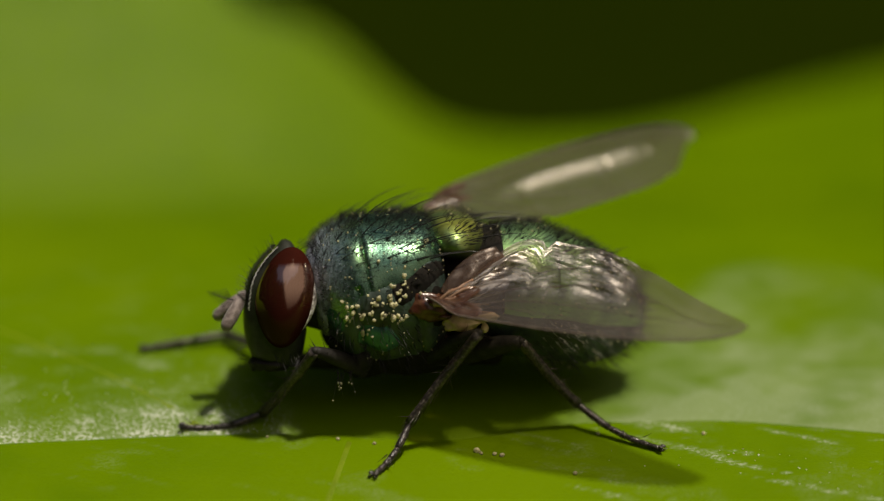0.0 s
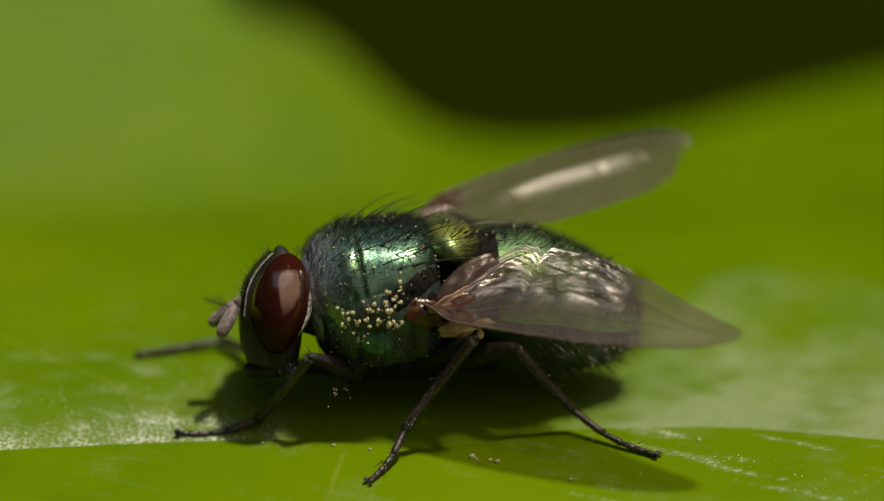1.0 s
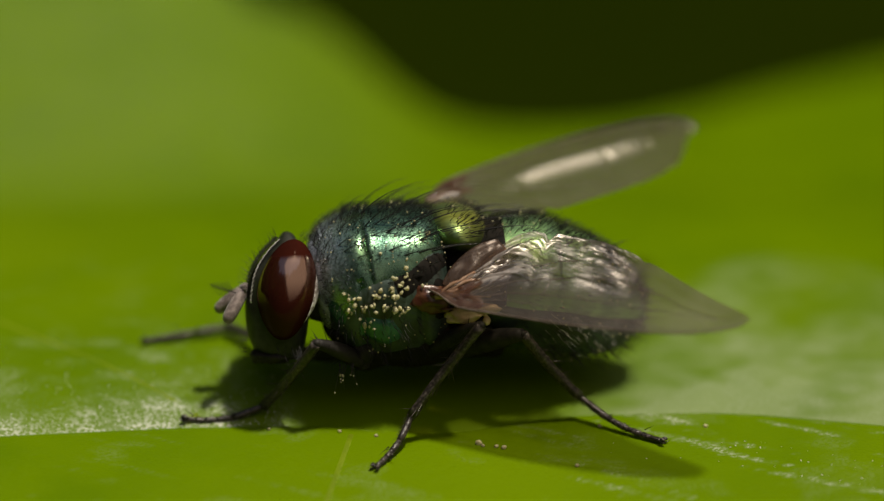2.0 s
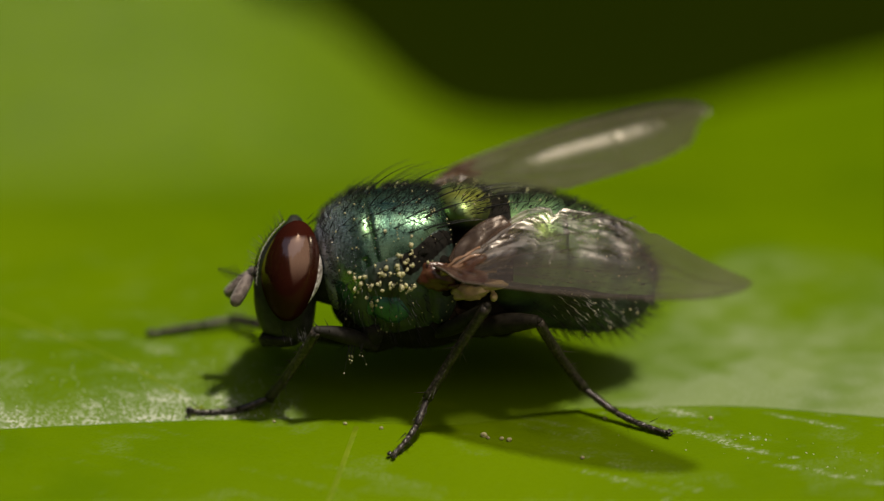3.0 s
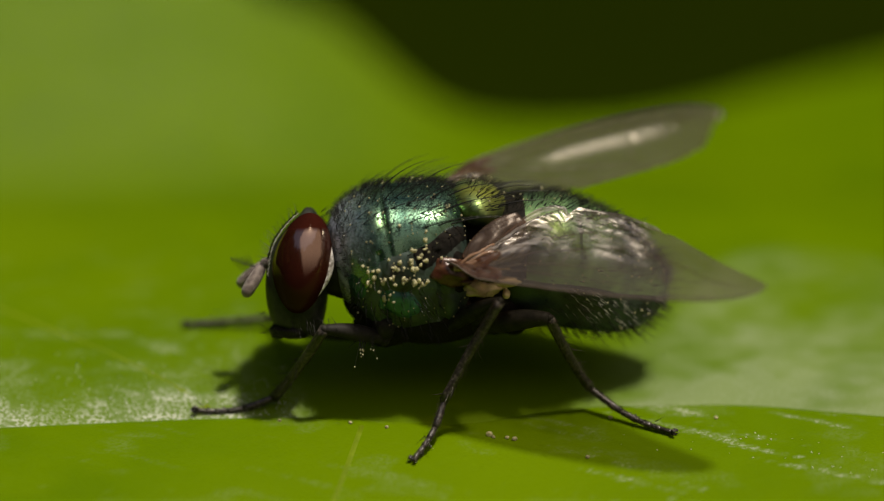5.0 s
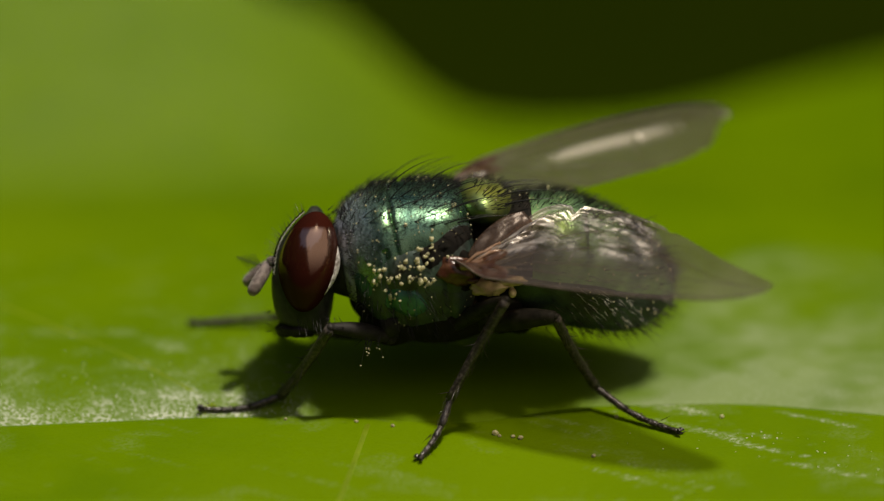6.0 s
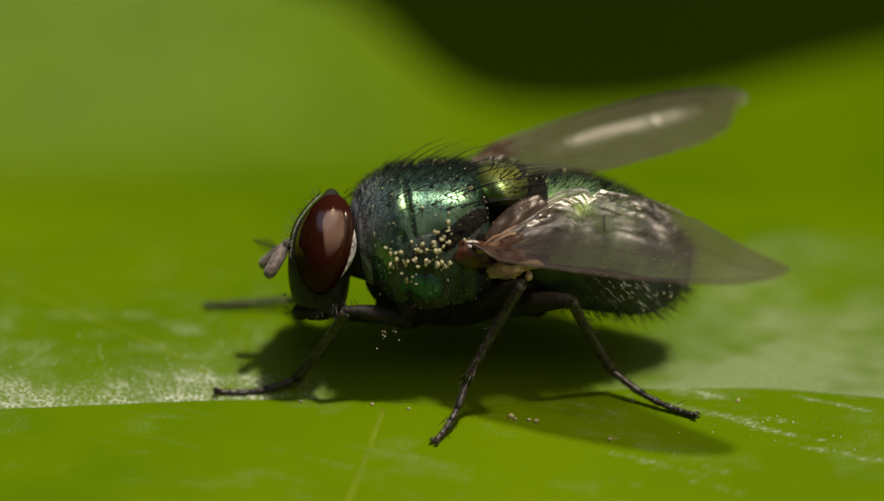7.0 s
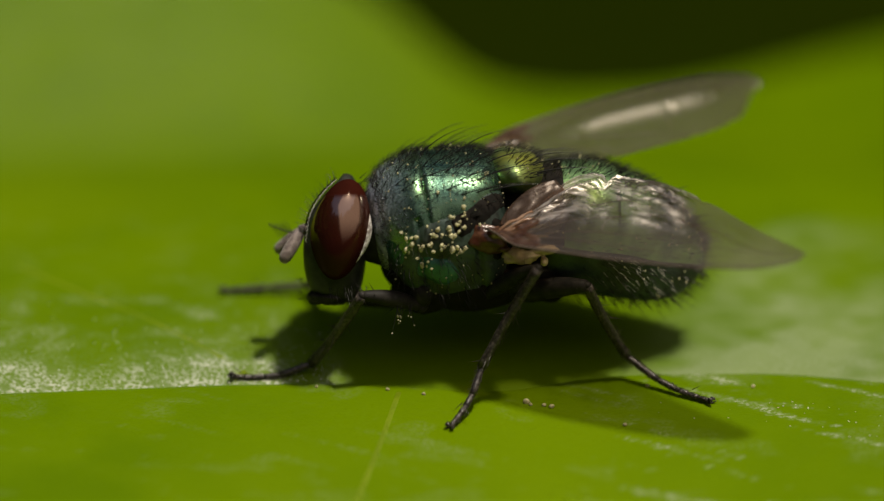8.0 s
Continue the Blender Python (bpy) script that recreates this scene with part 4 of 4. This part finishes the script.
# legs: hip, knee in the fly's space; ankle and foot on the leaf (x, y, height over the leaf) at the stances
LEGS = (
    ("near front", (-0.95, -0.55, -1.60), (-1.94, -1.30, -0.97), {"A": ((-3.61, -1.9, 0.326), (-5.23, -2.11))}),
    ("near middle", (0.30, -0.65, -1.45), (1.28, -2.0, -0.62), {"A": ((-0.64, -2.9, 0.587), (-1.36, -4.09)), "B": ((-0.44, -2.85, 0.75), (-1.13, -3.95)), "C": ((-0.15, -2.95, 0.86), (-0.82, -4.15))}),
    ("near hind", (0.95, -0.6, -1.45), (2.17, -1.5, -0.95), {"A": ((2.71, -1.9, 0.54), (4.40, -2.91))}),
    ("far front", (-1.0, 0.5, -1.65), (-2.3, 0.9, -1.6), {"A": ((-4.42, 1.0, 0.74), (-6.11, 0.62)), "C": ((-4.02, 0.95, 0.74), (-5.5, 0.98))}),
    ("far middle", (0.30, 0.6, -1.4), (0.2, 2.2, 0.1), {"A": ((-1.6, 2.9, 1.1), (-2.4, 4.1))}),
    ("far hind", (0.95, 0.55, -1.4), (2.0, 1.5, -0.6), {"A": ((1.9, 2.6, 1.0), (2.9, 4.2))}),
)


def stance(a, b, q):
    m, n = (pose(p[0] * MM, p[1] * MM, p[2] * MM, *p[3:]) for p in (STANCE[a], STANCE[b]))
    return m.lerp(n, q) if q else m


def on_leaf(spots, k):
    for key in {"A": "A", "B": "BA", "C": "CBA"}[k]:
        if key in spots:
            ankle, foot = spots[key]
            return Vector(ankle), Vector((foot[0], foot[1], leaf_z(*foot) + 0.06))


def bone_pose(a, b, pole):
    z = (b - a).normalized()
    y = (pole - z * pole.dot(z)).normalized()
    m = Matrix((y.cross(z), y, z)).transposed().to_4x4()
    m.translation = a * MM
    return m


def leg_pose(hip, knee0, sizes, ankle, foot, inv):
    """Joint poses in the fly's space, the lengths kept."""
    f = (inv @ (foot * MM)) / MM
    a = (inv @ (ankle * MM)) / MM
    a = f + (a - f).normalized() * sizes[2]
    gap = a - hip
    d = min(gap.length, (sizes[0] + sizes[1]) * 0.999)
    way = gap.normalized()
    a = hip + way * d
    q = (sizes[0] ** 2 - sizes[1] ** 2 + d * d) / (2 * d)
    h = math.sqrt(max(0.0, sizes[0] ** 2 - q * q))
    out = knee0 - hip
    out = (out - way * out.dot(way)).normalized()
    k = hip + way * q + out * h
    return bone_pose(hip, k, out), bone_pose(k, a, out), bone_pose(a, a + (f - a).normalized(), Vector((0, 0, 1)))


LEG_ROWS = []


def build_legs():
    m0 = stance("A", "A", 0)
    inv0 = m0.inverted()
    for n, (label, hip, knee, spots) in enumerate(LEGS):
        hip, knee = Vector(hip), Vector(knee)
        ankle, foot = on_leaf(spots, "A")
        la, lf = (inv0 @ (ankle * MM)) / MM, (inv0 @ (foot * MM)) / MM
        sizes = ((knee - hip).length, (la - knee).length, (lf - la).length)
        f = Form().tube([hip + Vector((0.05, 0, 0.45)), hip + Vector((0, 0, 0.15)), hip], [0.34, 0.25, 0.14], 12).ball(hip, 0.14, 10, 12)
        leg = part("leg", f, DARK, fly, "thin black bristly leg")
        bones = []
        for kind, length, r0, r1 in (("femur", sizes[0], 0.19 if "hind" in label else 0.145, 0.085), ("tibia", sizes[1], 0.108, 0.092), ("tarsus", sizes[2] - 0.06, 0.072, 0.050)):
            f, h = leg_bone(length, r0, r1, kind, n * 7 + len(kind), 0.13 if "near" in label else 0.0)
            k = len(f.v)
            f.v += h.v
            f.f += [tuple(i + k for i in q) for q in h.f]
            bones.append(part(kind, f, DARK if kind == "femur" else LEG, leg))
        rows = [[], [], []]
        for t, a, b, q in STAGES:
            inv = stance(a, b, q).inverted()
            (a0, f0), (a1, f1) = on_leaf(spots, a), on_leaf(spots, b)
            hop = Vector((0, 0, 0.25 * math.sin(math.pi * q))) if (f1 - f0).length > 0.01 else Vector()
            for row, m in zip(rows, leg_pose(hip, knee, sizes, a0.lerp(a1, q) + hop, f0.lerp(f1, q) + hop, inv)):
                row.append((t, m))
        LEG_ROWS.extend(zip(bones, rows))


build_thorax()
build_abdomen()
head = build_head()
build_wing(-1, (0.29, -1.60, 0.08), 25.5, -4.2, -45.0, "smoky translucent wing held over the flank")
build_wing(1, (0.57, 1.39, 1.28), 25.1, 8.2, 14.3, "smoky translucent wing spread to the far side")
build_legs()


# ---- small things on the leaf ----
def build_grains():
    rng = random.Random(12)
    me = Form().ball((0, 0, 0), (0.055, 0.05, 0.045), 7, 9, 0.35).mesh("pollen_grain")
    for x, y, k in ((-2.08, -2.5, 0.7), (-1.35, -2.7, 0.7), (0.7, -3.0, 1.2), (1.05, -3.1, 0.8), (1.2, -3.15, 1.0), (3.13, -2.2, 0.8), (5.25, -2.2, 0.8), (2.65, -3.8, 0.8), (-3.5, -2.4, 0.6), (0.78, -3.08, 0.7)):
        ob = tagged(part("pollen_grain", me, POLLEN), "pale yellow pollen grain lying on the leaf", "pollen grain", "grains on the leaf")
        ob.matrix_basis = Matrix.LocRotScale(Vector((x, y, leaf_z(x, y) + 0.03 * k)) * MM, Euler((rng.random() * 6, 0, 0)), (k, k, k))


build_grains()


def motions():
    walk(fly, [(t, stance(a, b, q)) for t, a, b, q in STAGES])
    walk(head, [(t, head_pose(HEAD_TURN[a] + q * (HEAD_TURN[b] - HEAD_TURN[a]))) for t, a, b, q in STAGES])
    for bone, rows in LEG_ROWS:
        walk(bone, rows)


motions()
